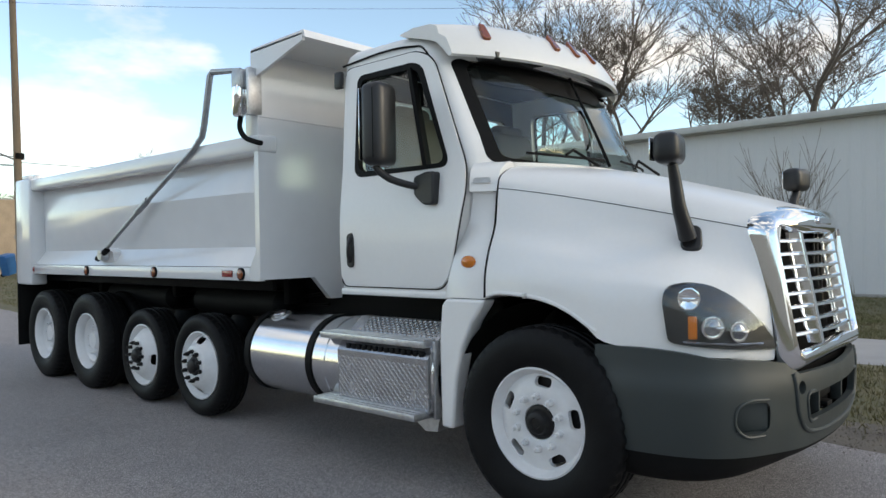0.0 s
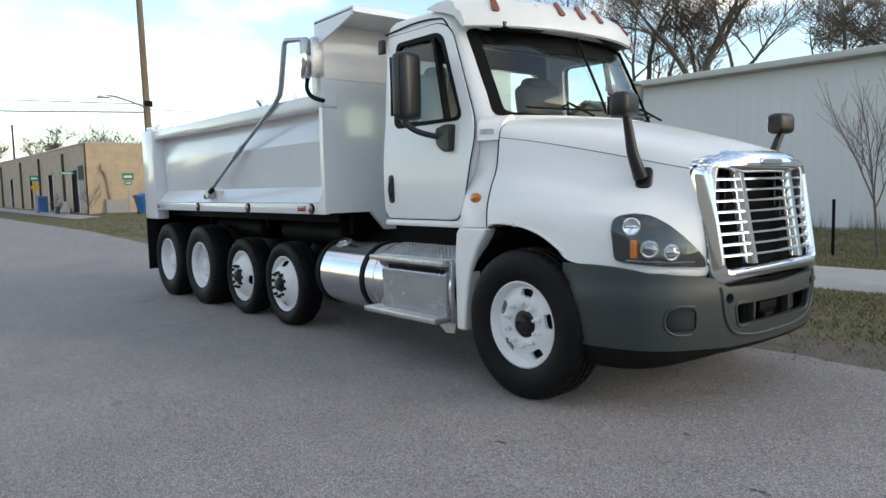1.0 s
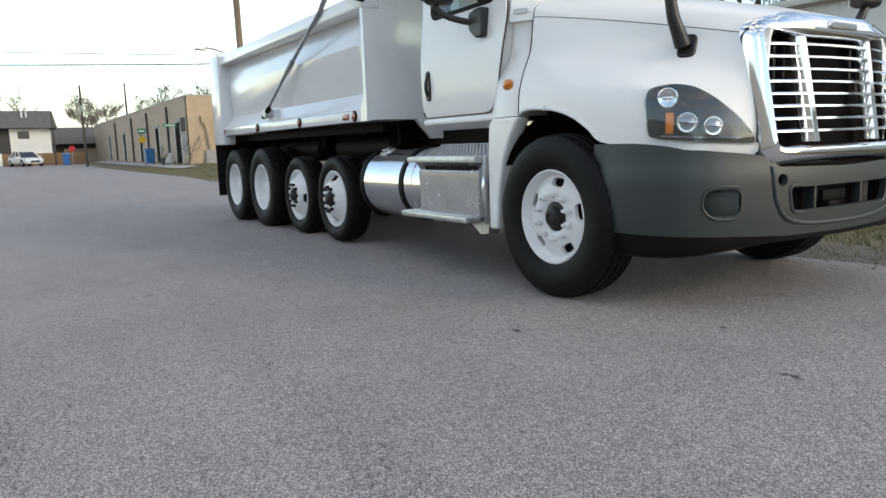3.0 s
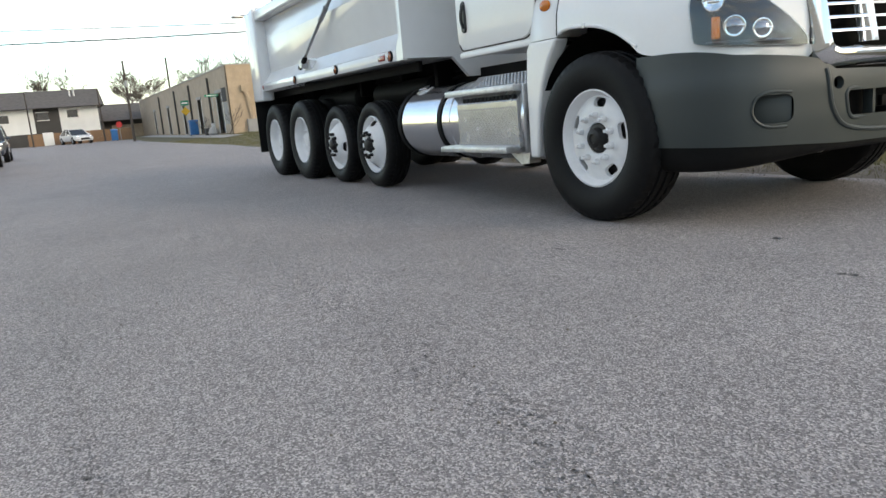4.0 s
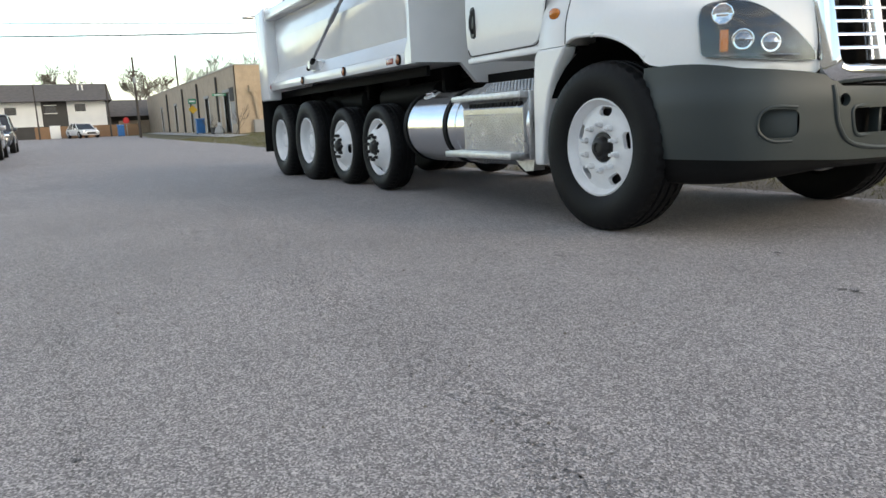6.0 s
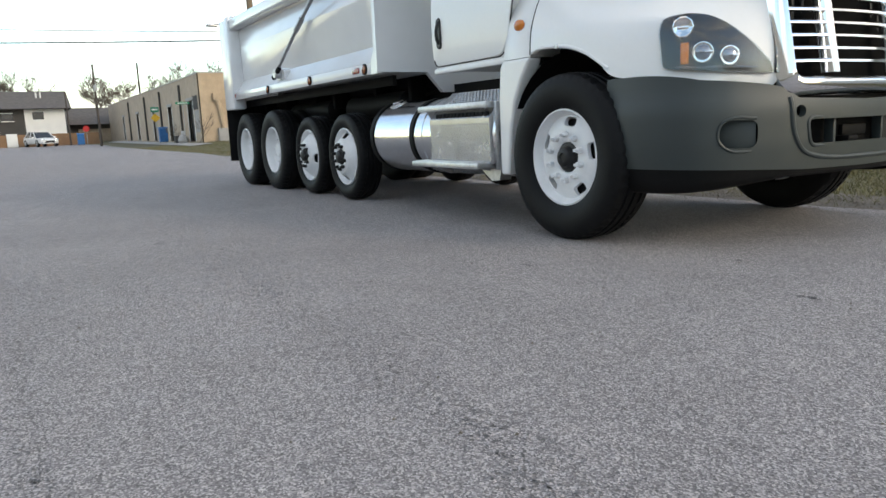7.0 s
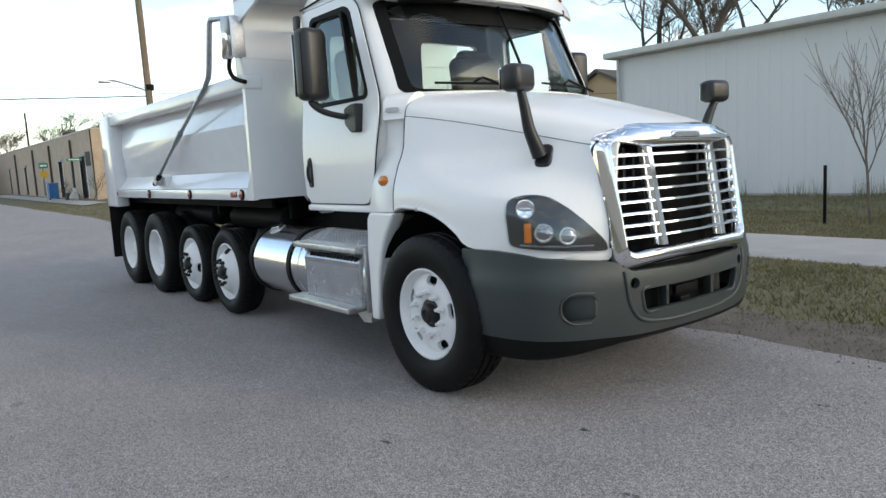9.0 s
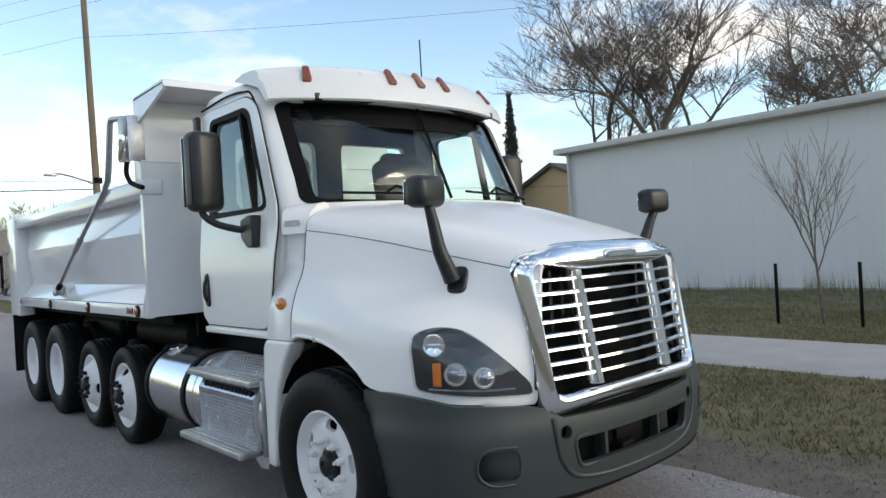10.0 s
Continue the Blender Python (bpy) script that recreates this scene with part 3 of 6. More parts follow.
part("motor_can", lathe([(2.5, 0.04), (2.52, 0.05), (2.72, 0.05), (2.74, 0.03)], "z", 14, (-2.6, -1.32, 0)), CHROME, motor)
part("mounting_plate", rbox(-2.5, -1.32, 2.5, -2.47, -1.2, 2.86, 0.006), DIRTY_ALU, motor)
part("hose", tube(smooth_path([(-2.6, -1.3, 2.52), (-2.61, -1.31, 2.42), (-2.56, -1.3, 2.34), (-2.47, -1.28, 2.3), (-2.4, -1.26, 2.28)]), 0.02, 10), SEAL, motor, "black rubber hose")


# -- hood --
HS = [  # station x, then half-section (y, z) from the crown to the lower edge
    (-0.36, 0, 2.005, 0.45, 1.99, 0.82, 1.96, 0.985, 1.895, 1.022, 1.80, 1.05, 1.60, 1.11, 1.46, 1.152, 1.32, 1.162, 1.178),
    (-0.25, 0, 1.99, 0.45, 1.975, 0.80, 1.94, 0.955, 1.865, 0.998, 1.755, 1.035, 1.575, 1.105, 1.455, 1.16, 1.32, 1.17, 1.205),
    (0.0, 0, 1.95, 0.44, 1.935, 0.745, 1.895, 0.88, 1.80, 0.93, 1.665, 0.99, 1.525, 1.10, 1.42, 1.17, 1.31, 1.18, 1.185),
    (0.25, 0, 1.89, 0.43, 1.875, 0.69, 1.835, 0.82, 1.735, 0.87, 1.6, 0.95, 1.48, 1.08, 1.38, 1.155, 1.27, 1.17, 1.098),
    (0.38, 0, 1.855, 0.42, 1.84, 0.67, 1.80, 0.795, 1.705, 0.845, 1.575, 0.93, 1.455, 1.06, 1.355, 1.14, 1.24, 1.16, 0.985),
    (0.7, 0, 1.77, 0.40, 1.755, 0.61, 1.715, 0.715, 1.63, 0.775, 1.52, 0.86, 1.40, 0.99, 1.30, 1.06, 1.22, 1.085, 0.95),
    (0.85, 0, 1.725, 0.39, 1.71, 0.575, 1.675, 0.67, 1.595, 0.72, 1.49, 0.79, 1.36, 0.90, 1.25, 0.985, 1.14, 1.01, 0.925),
    (0.97, 0, 1.685, 0.38, 1.67, 0.54, 1.64, 0.625, 1.565, 0.66, 1.46, 0.705, 1.33, 0.785, 1.2, 0.855, 1.07, 0.885, 0.915),
    (1.07, 0, 1.645, 0.36, 1.635, 0.5, 1.61, 0.575, 1.545, 0.592, 1.42, 0.605, 1.28, 0.62, 1.15, 0.635, 1.03, 0.645, 0.905),
]


def hood_section(x, n=5):
    v = spline_table(x, HS)
    pts = [(v[i], 0.0, v[i + 1]) for i in range(0, len(v), 2)]
    return [(p.x, p.z) for p in smooth_path(pts, n)]


def hood_y(x, z):
    sec = hood_section(x, 8)
    for (y0, z0), (y1, z1) in zip(sec[::-1], sec[::-1][1:]):
        if min(z0, z1) - 1e-6 <= z <= max(z0, z1) + 1e-6:
            return y0 + (y1 - y0) * ((z - z0) / (z1 - z0) if abs(z1 - z0) > 1e-6 else 0)
    return sec[-1][0]


rows = []
for i in range(41):
    x = -0.36 + (1.07 + 0.36) * i / 40
    sec = hood_section(x)
    full = [(x, -y, z) for y, z in sec[::-1]] + [(x, y, z) for y, z in sec[1:]]
    inner = [(x, yy * 0.975, z - 0.02 if abs(yy) < 0.9 else z) for _, yy, z in full[::-1]]
    rows.append(full + inner)
hood = part("hood", grid(rows, close_v=True, caps=True), PAINT, truck, "white sculpted fibreglass hood with fender bulges", 45)
for s in (-1, 1):
    # hood seam line and its little catch
    seam = [(x, s * (hood_y(x, z) + 0.0005), z) for x, z in [(-0.358 + 1.368 * k / 24, 1.815 - 0.285 * (k / 24) ** 1.15) for k in range(25)]]
    part("hood_seam", tube(seam, 0.0022, 6), SEAL, hood)
    part("fender_edge", tube(smooth_path([(x, s * (hood_y(x, z) - 0.006), z) for x, z in ((-0.35, 1.19), (-0.25, 1.21), (0.0, 1.192), (0.18, 1.135), (0.35, 1.03))]), 0.013, 8), PAINT, hood)
    part("inner_wheel_arch", grid([[(0.62 * math.cos(a), s * y, 0.53 + 0.64 * math.sin(a)) for y in (0.45, 1.145)] for a in [PI * k / 14 for k in range(0, 15)]]), SEAL, truck)
    part("hood_rear_gap", grid([[(x, s * (y - 0.006), z) for y, z in hood_section(-0.36, 4)[6:]] for x in (-0.38, -0.355)]), SEAL, hood, "dark gap behind the hood")
    part("fender_catch", rbox(-0.09, s * 1.178 - 0.008, 1.185, -0.06, s * 1.178 + 0.008, 1.215, 0.004), DIRTY_ALU, hood)
part("firewall", rbox(-0.402, -0.97, 1.05, -0.38, 0.97, 1.85, 0.004), SEAL, truck)
part("wiper_cowl", prism([(-0.46, 1.9), (-0.3, 1.9), (-0.3, 1.95), (-0.4, 1.98), (-0.5, 1.98)], "y", -0.72, 0.72), BLACK, truck)

# -- grille --


def grille_x(y, z):
    return 1.035 + 0.1 * (1.57 - z) / 0.62 + 0.072 * (1 - (abs(y) / 0.6) ** 2.0)


def grille_half(z):
    return 0.622 - 0.022 * (1.55 - z) / 0.6


OUT = rounded([(-0.668, 1.595), (-0.668, 0.82), (0.668, 0.82), (0.668, 1.595), (0.42, 1.66), (-0.42, 1.66)], [0.09, 0.09, 0.09, 0.09, 0.2, 0.2], 8)
INN = rounded([(-0.628, 1.548), (-0.604, 0.925), (0.604, 0.925), (0.628, 1.548), (0.30, 1.515), (-0.30, 1.515)], [0.05, 0.07, 0.07, 0.05, 0.05, 0.05], 8)
grille = part("grille", grid([[(grille_x(y, z) - 0.03, y * 0.985, z) for y, z in INN], [(grille_x(y, z) + 0.012, y * 1.0, z) for y, z in INN],
                              [(grille_x(a[0] * 0.93 + b[0] * 0.07, a[1]) + 0.035, a[0] * 0.75 + b[0] * 0.25, a[1] * 0.75 + b[1] * 0.25) for a, b in zip(INN, OUT)],
                              [(grille_x(a[0] * 0.5 + b[0] * 0.5, a[1]) + 0.028, a[0] * 0.45 + b[0] * 0.55, a[1] * 0.45 + b[1] * 0.55) for a, b in zip(INN, OUT)],
                              [(grille_x(a[0] * 0.2 + b[0] * 0.8, a[1]) - 0.005, a[0] * 0.12 + b[0] * 0.88, a[1] * 0.12 + b[1] * 0.88) for a, b in zip(INN, OUT)],
                              [(grille_x(y, z) - 0.045, y, z) for y, z in OUT], [(grille_x(y, z) - 0.09, y * 0.985, z) for y, z in OUT]], close_v=True), CHROME, truck, "chrome grille surround with eight bars", 60)
NB = 8
for i in range(NB):
    z = 1.005 + (1.475 - 1.005) * i / (NB - 1)
    w = grille_half(z) - 0.004
    n = 16
    rows = []
    for k in range(n + 1):
        y = -w + 2 * w * k / n
        x = grille_x(y, z) + 0.008
        rows.append([(x - 0.05, y, z + 0.004), (x - 0.012, y, z + 0.013), (x, y, z + 0.006), (x + 0.002, y, z - 0.006), (x - 0.01, y, z - 0.011), (x - 0.05, y, z - 0.008)])
    part("bar", grid(rows, close_v=True, caps=True), CHROME, grille, "chrome grille bar", 50)
for y0 in (-0.31, 0.31):
    rows = []
    for k in range(13):
        z = 0.945 + 0.575 * k / 12
        y = y0 * (1 + 0.1 * (z - 0.95))
        x = grille_x(y, z)
        rows.append([(x - 0.06, y - 0.036, z), (x - 0.06, y + 0.036, z), (x - 0.004, y + 0.031, z), (x + 0.011, y + 0.021, z), (x + 0.011, y - 0.021, z), (x - 0.004, y - 0.031, z)])
    part("rib", grid(rows, close_v=True, caps=True), CHROME, grille, "chrome upright rib", 40)
part("grille_mesh", grid([[(grille_x(y, z) - 0.13, y, z) for z in (0.9, 1.1, 1.3, 1.56)] for y in [-0.62 + 1.24 * k / 16 for k in range(17)]]), MESHB, grille)
for i in range(3):
    for s in (-1, 1):
        part("shutter_post", rbox(0.93, s * (0.34 + 0.085 * i) - 0.012, 0.94, 1.0, s * (0.34 + 0.085 * i) + 0.012, 1.52, 0.004), BLACK, grille)
bad = part("badge", prism(rounded([(-0.14, 1.563), (0.14, 1.563), (0.15, 1.585), (0.13, 1.607), (-0.13, 1.607), (-0.15, 1.585)], 0.03, 5), "x", 1.085, 1.142), CHROME, grille, "plain chrome oval badge")
bevelled(bad, 0.008)
part("badge_inlay", prism(rounded([(-0.12, 1.57), (0.12, 1.57), (0.13, 1.585), (0.11, 1.6), (-0.11, 1.6), (-0.13, 1.585)], 0.02, 4), "x", 1.136, 1.147), ALU, bad)
part("grille_lower_gap", rbox(0.7, -0.62, 0.76, 1.1, 0.62, 0.9, 0.02), SEAL, truck)

# -- bumper --
BP = smooth_path([(0.34, 1.168, 0), (0.55, 1.17, 0), (0.74, 1.14, 0), (0.88, 1.075, 0), (0.975, 0.98, 0), (1.035, 0.88, 0), (1.09, 0.74, 0), (1.135, 0.6, 0), (1.163, 0.44, 0), (1.183, 0.22, 0), (1.19, 0.0, 0)], 4)
plan = [(p.x, -p.y) for p in BP] + [(p.x, p.y) for p in BP[::-1][1:]]


def bump_point(i, z, inset=0.0):
    x, y = plan[i]
    a, b = Vector(plan[max(i - 1, 0)]), Vector(plan[min(i + 1, len(plan) - 1)])
    n = Vector(((b - a).y, -(b - a).x)).normalized()
    o = lerp_table(z, ((0.29, -0.1), (0.32, -0.045), (0.4, -0.01), (0.58, 0.012), (0.74, 0.018), (0.79, 0.014), (0.86, -0.004), (0.96, -0.012)))[0] - inset
    return (x + n.x * o, y + n.y * o, z)


rows = []
for i, (x, y) in enumerate(plan):
    ay = abs(y)
    zt = lerp_table(ay, ((0.0, 0.8), (0.57, 0.815), (0.64, 0.87), (0.75, 0.892), (1.05, 0.924), (1.168, 0.967)))[0]
    zb = lerp_table(ay, ((0.0, 0.43), (0.5, 0.434), (0.8, 0.448), (1.165, 0.46)))[0]
    zs = [zb + (zt - zb) * k / 14 for k in range(15)]
    rows.append([bump_point(i, z) for z in zs] + [bump_point(i, z, 0.035) for z in zs[::-1]])
bumper = part("bumper", grid(rows, close_v=True, caps=True), GREYP, truck, "dark grey moulded plastic bumper", 40)
cuts = [prism(rounded([(-0.505, 0.7), (-0.47, 0.57), (0.47, 0.57), (0.505, 0.7)], 0.04, 5), "x", 1.0, 1.4)]
for s in (-1, 1):
    c = lathe([(-0.2, 0.033), (0.2, 0.033)], "x", 20)
    bmesh.ops.translate(c, verts=c.verts, vec=(1.13, s * 0.56, 0.745))
    cuts.append(c)
    c = prism(rounded([(-0.1, 0.565), (0.1, 0.565), (0.1, 0.71), (-0.1, 0.71)], 0.05, 5), "x", -0.12, 0.12)
    bmesh.ops.rotate(c, verts=c.verts, cent=(0, 0, 0), matrix=Matrix.Rotation(radians(s * 52), 3, "Z"))
    bmesh.ops.translate(c, verts=c.verts, vec=(1.035, s * 0.908, 0))
    cuts.append(c)
carve(bumper, cuts)
bumper.data.set_sharp_from_angle(angle=radians(35))
for s in (-1, 1):
    c = rbox(-0.005, -0.1, 0.55, 0.005, 0.1, 0.725, 0.004)
    bmesh.ops.rotate(c, verts=c.verts, cent=(0, 0, 0), matrix=Matrix.Rotation(radians(s * 50), 3, "Z"))
    bmesh.ops.translate(c, verts=c.verts, vec=(0.99, s * 0.866, 0))
    part("pocket_back", c, GREYP, bumper)
part("lower_mesh", grid([[(1.1 - 0.07 * (y / 0.45) ** 2, y, z) for z in (0.53, 0.73)] for y in [-0.53 + 1.06 * k / 12 for k in range(13)]]), MESHB, bumper, "dark lower intake mesh")
for y in (-0.24, 0.24):
    part("intake_divider", rbox(1.1, y - 0.012, 0.545, 1.158, y + 0.012, 0.71, 0.005), GREYP, bumper)
part("tow_hook", rbox(1.09, -0.12, 0.57, 1.17, -0.02, 0.6, 0.01), SEAL, bumper)
part("plate_bracket", rbox(1.09, -0.1, 0.6, 1.12, 0.14, 0.66, 0.006), SEAL, bumper)
for k in range(9):
    part("radiator_fin", rbox(1.085, 0.27 + 0.016 * k, 0.56, 1.11, 0.276 + 0.016 * k, 0.7, 0.002), DASH, bumper)
val_rows = []
for i, (x, y) in enumerate(plan):   # the valance is deep beside the wheels and shallow across the front
    top = lerp_table(abs(y), ((0.0, 0.43), (0.5, 0.434), (0.8, 0.448), (1.165, 0.46)))[0]
    low = lerp_table(abs(y), ((0.0, 0.395), (0.6, 0.39), (0.9, 0.35), (1.165, 0.315)))[0]
    val_rows.append([bump_point(i, top + 0.012, 0.03), bump_point(i, top, 0.008), bump_point(i, (top + low) / 2, 0.01), bump_point(i, low + 0.02, 0.014), bump_point(i, low + 0.004, 0.03), bump_point(i, low, 0.1)])
part("valance", grid(val_rows), SEAL, bumper, "black lower valance")
for s in (-1, 1):
    part("fog_hole_back", lathe([(-0.01, 0.0), (-0.01, 0.05), (0.0, 0.05), (0.0, 0.0)], "x", 20, (1.1, s * 0.555, 0.745)), SEAL, bumper)
mouth = [(0.625, 0.82), (0.615, 0.72), (0.585, 0.61), (0.5, 0.525), (0.3, 0.49), (0.0, 0.485)]
mouth = [(-y, z) for y, z in mouth] + [(y, z) for y, z in mouth[::-1][1:]]


def bump_at(y, z, out):
    i = min(range(len(plan)), key=lambda k: abs(plan[k][1] - y) + (5 if plan[k][0] < 0.8 else 0))
    a, b = bump_point(i, z, -out), bump_point(min(i + 1, len(plan) - 1) if plan[i][1] < y else max(i - 1, 0), z, -out)
    u = (y - a[1]) / (b[1] - a[1]) if abs(b[1] - a[1]) > 1e-6 else 0
    return tuple(p + (q - p) * u for p, q in zip(a, b))


for s in (-1, 1):
    lip = smooth_path([(0, y, z) for y, z in ((0.82, 0.718), (0.925, 0.724), (0.985, 0.69), (0.99, 0.605), (0.935, 0.552), (0.835, 0.546))], 5)
    part("pocket_lip", tube([bump_at(s * p.y, p.z, 0.0) for p in lip], 0.008, 8), GREYP, bumper)
part("mouth_ridge", tube([bump_at(p.y, p.z, 0.0) for p in smooth_path([(0, y, z) for y, z in mouth], 4)], 0.013, 8), GREYP, bumper)
ring_ = rounded([(-0.515, 0.712), (-0.48, 0.558), (0.48, 0.558), (0.515, 0.712)], 0.05, 5)
part("intake_lip", tube([bump_at(y, z, -0.002) for y, z in ring_ + ring_[:1]], 0.011, 8), GREYP, bumper)

# -- headlights --
HL = rounded([(0.668, 1.2), (0.675, 1.265), (0.74, 1.285), (0.83, 1.27), (0.92, 1.21), (1.0, 1.115), (1.05, 1.0), (1.055, 0.945), (0.9, 0.968), (0.76, 0.985), (0.698, 0.998)], [0.06, 0.05, 0.05, 0.06, 0.06, 0.06, 0.04, 0.015, 0.06, 0.05, 0.04], 4)


def hl_patch(off, shrink=1.0, n=9):
    cx, cz = 0.83, 1.08
    rows = []
    for k in range(n + 1):
        f = shrink * k / n
        row = []
        for x, z in HL:
            px, pz = cx + (x - cx) * f, cz + (z - cz) * f
            nx = (hood_y(px - 0.01, pz) - hood_y(px + 0.01, pz)) / 0.02
            ln = math.hypot(nx, 1)
            row.append((px + off * nx / ln, hood_y(px, pz) + off / ln, pz))
        rows.append(row)
    return rows


def mirrored(rows, s):
    return [[(x, s * y, z) for x, y, z in r] for r in rows]


def on_hood(x, z, off):
    nx = (hood_y(x - 0.01, z) - hood_y(x + 0.01, z)) / 0.02
    ln = math.hypot(nx, 1)
    return Vector((x + off * nx / ln, hood_y(x, z) + off / ln, z)), math.degrees(math.atan2(nx, 1))


for s in (-1, 1):
    hl = part("headlight", grid(mirrored(hl_patch(0.022) + [hl_patch(-0.01, 1.0, 1)[-1]], s), close_v=True), LAMPD, truck, "dark wedge headlight with clear cover", 50)
    cov = part("cover", grid(mirrored(hl_patch(0.046, 0.985) + [hl_patch(0.012, 1.01, 1)[-1]], s), close_v=True), GLASSC, hl, "", 50)
    cov.visible_shadow = False
    for k, (x, z, r) in enumerate(((0.772, 1.205, 0.056), (0.866, 1.068, 0.054), (0.95, 1.045, 0.05))):
        p, ang = on_hood(x, z, 0.024)
        turn = pose(p.x, s * p.y, p.z, 0, 0, -ang if s > 0 else 180 + ang)
        bowl = [(0.0, r), (0.012, r), (0.013, r * 0.9), (0.008, r * 0.6), (0.004, r * 0.3), (0.003, 0.001)]
        q = part("reflector_bowl", lathe(bowl, "y", 10 if k == 0 else 26), CHROME, hl, "chrome reflector", 10 if k == 0 else 40)
        q.matrix_basis = turn
        if k:
            part("projector_lens", lathe([(0.004, r * 0.78), (0.012, r * 0.74), (0.02, r * 0.5), (0.024, 0.001)], "y", 24), LENS, q, "smoked projector lens")
            part("lens_trim", rbox(-r * 0.9, 0.004, -0.004, -r * 0.2, 0.024, 0.004, 0.002), CHROME, q)
        else:
            part("bulb_shield", rbox(-r * 0.55, -0.002, -r * 0.2, r * 0.55, 0.01, r * 0.12, 0.004), CHROME, q)
    rail = [on_hood(0.76 + 0.26 * u, 1.0 - 0.02 * u, 0.026)[0] for u in (0, 0.25, 0.5, 0.75, 1)]
    part("inner_trim", tube([(q.x, s * q.y, q.z) for q in rail], 0.006, 6), LENS, hl)
    p, ang = on_hood(0.797, 1.068, 0.028)
    q = part("turn_lamp", rbox(-0.021, -0.004, -0.055, 0.021, 0.006, 0.055, 0.004), AMBER, hl, "amber turn lamp")
    q.matrix_basis = pose(p.x, s * p.y, p.z, 0, 0, -ang if s > 0 else 180 + ang)


# -- cab --
CT = [  # z, front centre x, front corner x, half width
    (1.185, -0.5, -0.56, 1.105), (1.3, -0.5, -0.56, 1.125), (1.65, -0.48, -0.56, 1.13), (1.92, -0.2, -0.50, 1.105), (2.0, -0.17, -0.48, 1.095),
    (2.3, -0.31, -0.61, 1.075), (2.62, -0.46, -0.76, 1.055), (2.7, -0.51, -0.81, 1.05), (2.78, -0.6, -0.86, 1.04), (2.85, -0.75, -1.0, 1.0), (2.89, -0.95, -1.15, 0.9), (2.905, -1.1, -1.25, 0.7)]
BACK = -1.72


def cab_front(y, z):
    fc, fs, w = spline_table(z, CT)
    return fc - (fc - fs) * min(1.0, abs(y) / (w * 0.93)) ** 2.4


def cab_ring(z, inset=0.0):
    fc, fs, w = spline_table(z, CT)
    w -= inset
    half = []
    for k in range(9):
        y = 0.9 * w * k / 8
        half.append((cab_front(y, z) - inset, y))
    xe = half[-1][0]
    half += [(xe - 0.03, 0.95 * w), (xe - 0.075, 0.985 * w), (xe - 0.14, w)]
    b = BACK + inset
    for k in range(1, 6):
        half.append((xe - 0.14 + (b + 0.09 - xe + 0.14) * k / 5, w))
    half += [(b + 0.03, w - 0.025), (b, w - 0.09), (b, w * 0.5), (b, 0.0)]
    return [(x, -y, z) for x, y in half] + [(x, y, z) for x, y in half[-2:0:-1]]


zs = [1.185, 1.22, 1.3, 1.45, 1.65, 1.8, 1.92, 2.0, 2.15, 2.3, 2.46, 2.62, 2.7, 2.75, 2.8, 2.84, 2.87, 2.89, 2.905]
cab = part("cab", grid([cab_ring(z) for z in zs], close_v=True, caps=True), PAINT, truck, "white steel day cab", 40)
WIN = [(-0.685, 1.985), (-0.935, 2.6), (-1.0, 2.635), (-1.5, 2.64), (-1.5, 2.02), (-1.45, 1.985)]
WIN_R = [0.08, 0.06, 0.06, 0.06, 0.05, 0.05]
WSC = [(-0.965, 2.01), (-0.90, 1.985), (0.90, 1.985), (0.965, 2.01), (0.945, 2.63), (0.9, 2.66), (-0.9, 2.66), (-0.945, 2.63)]
inner = grid([cab_ring(z, 0.06) for z in (1.25, 1.65, 1.92, 2.0, 2.3, 2.62, 2.7, 2.8, 2.84)], close_v=True, caps=True)
side_cut = prism(rounded(WIN, WIN_R, 6), "y", -1.4, 1.4)
front_cut = prism(rounded(WSC, 0.07, 5), "x", -1.3, 0.6)
REAR_PANES = [[(0.12, 2.05), (0.84, 2.05), (0.82, 2.58), (0.12, 2.58)], [(-0.84, 2.05), (-0.12, 2.05), (-0.12, 2.58), (-0.82, 2.58)]]
back_cuts = [prism(rounded(o, 0.07, 5), "x", -2.0, -1.5) for o in REAR_PANES]
carve(cab, [inner, side_cut, front_cut, *back_cuts])
cab.data.set_sharp_from_angle(angle=radians(35))


def outline_ring(outer, inner_, y_of, s, material, name, parent, thick=0.012):
    rows = [[(x, s * (y_of(x, z)), z) for x, z in outer], [(x, s * (y_of(x, z) + thick), z) for x, z in outer],
            [(x, s * (y_of(x, z) + thick), z) for x, z in inner_], [(x, s * (y_of(x, z) - 0.03), z) for x, z in inner_]]
    return part(name, grid(rows, close_v=True), material, parent, "", 40)


def scaled(pts, d):
    cx, cz = sum(p[0] for p in pts) / len(pts), sum(p[1] for p in pts) / len(pts)
    out = []
    for x, z in pts:
        v = Vector((x - cx, z - cz))
        out.append((x + v.x / v.length * d, z + v.y / v.length * d))
    return out


def cab_side(x, z):
    return spline_table(z, CT)[2]


WO = rounded(WIN, WIN_R, 6)
DOOR = rounded([(-1.655, 1.215), (-0.735, 1.215), (-0.65, 1.3), (-0.585, 1.55), (-0.53, 1.8), (-0.53, 1.95), (-0.82, 2.66), (-0.96, 2.735), (-1.655, 2.735)], [0.05, 0.08, 0.15, 0.1, 0.1, 0.2, 0.1, 0.1, 0.06], 5)


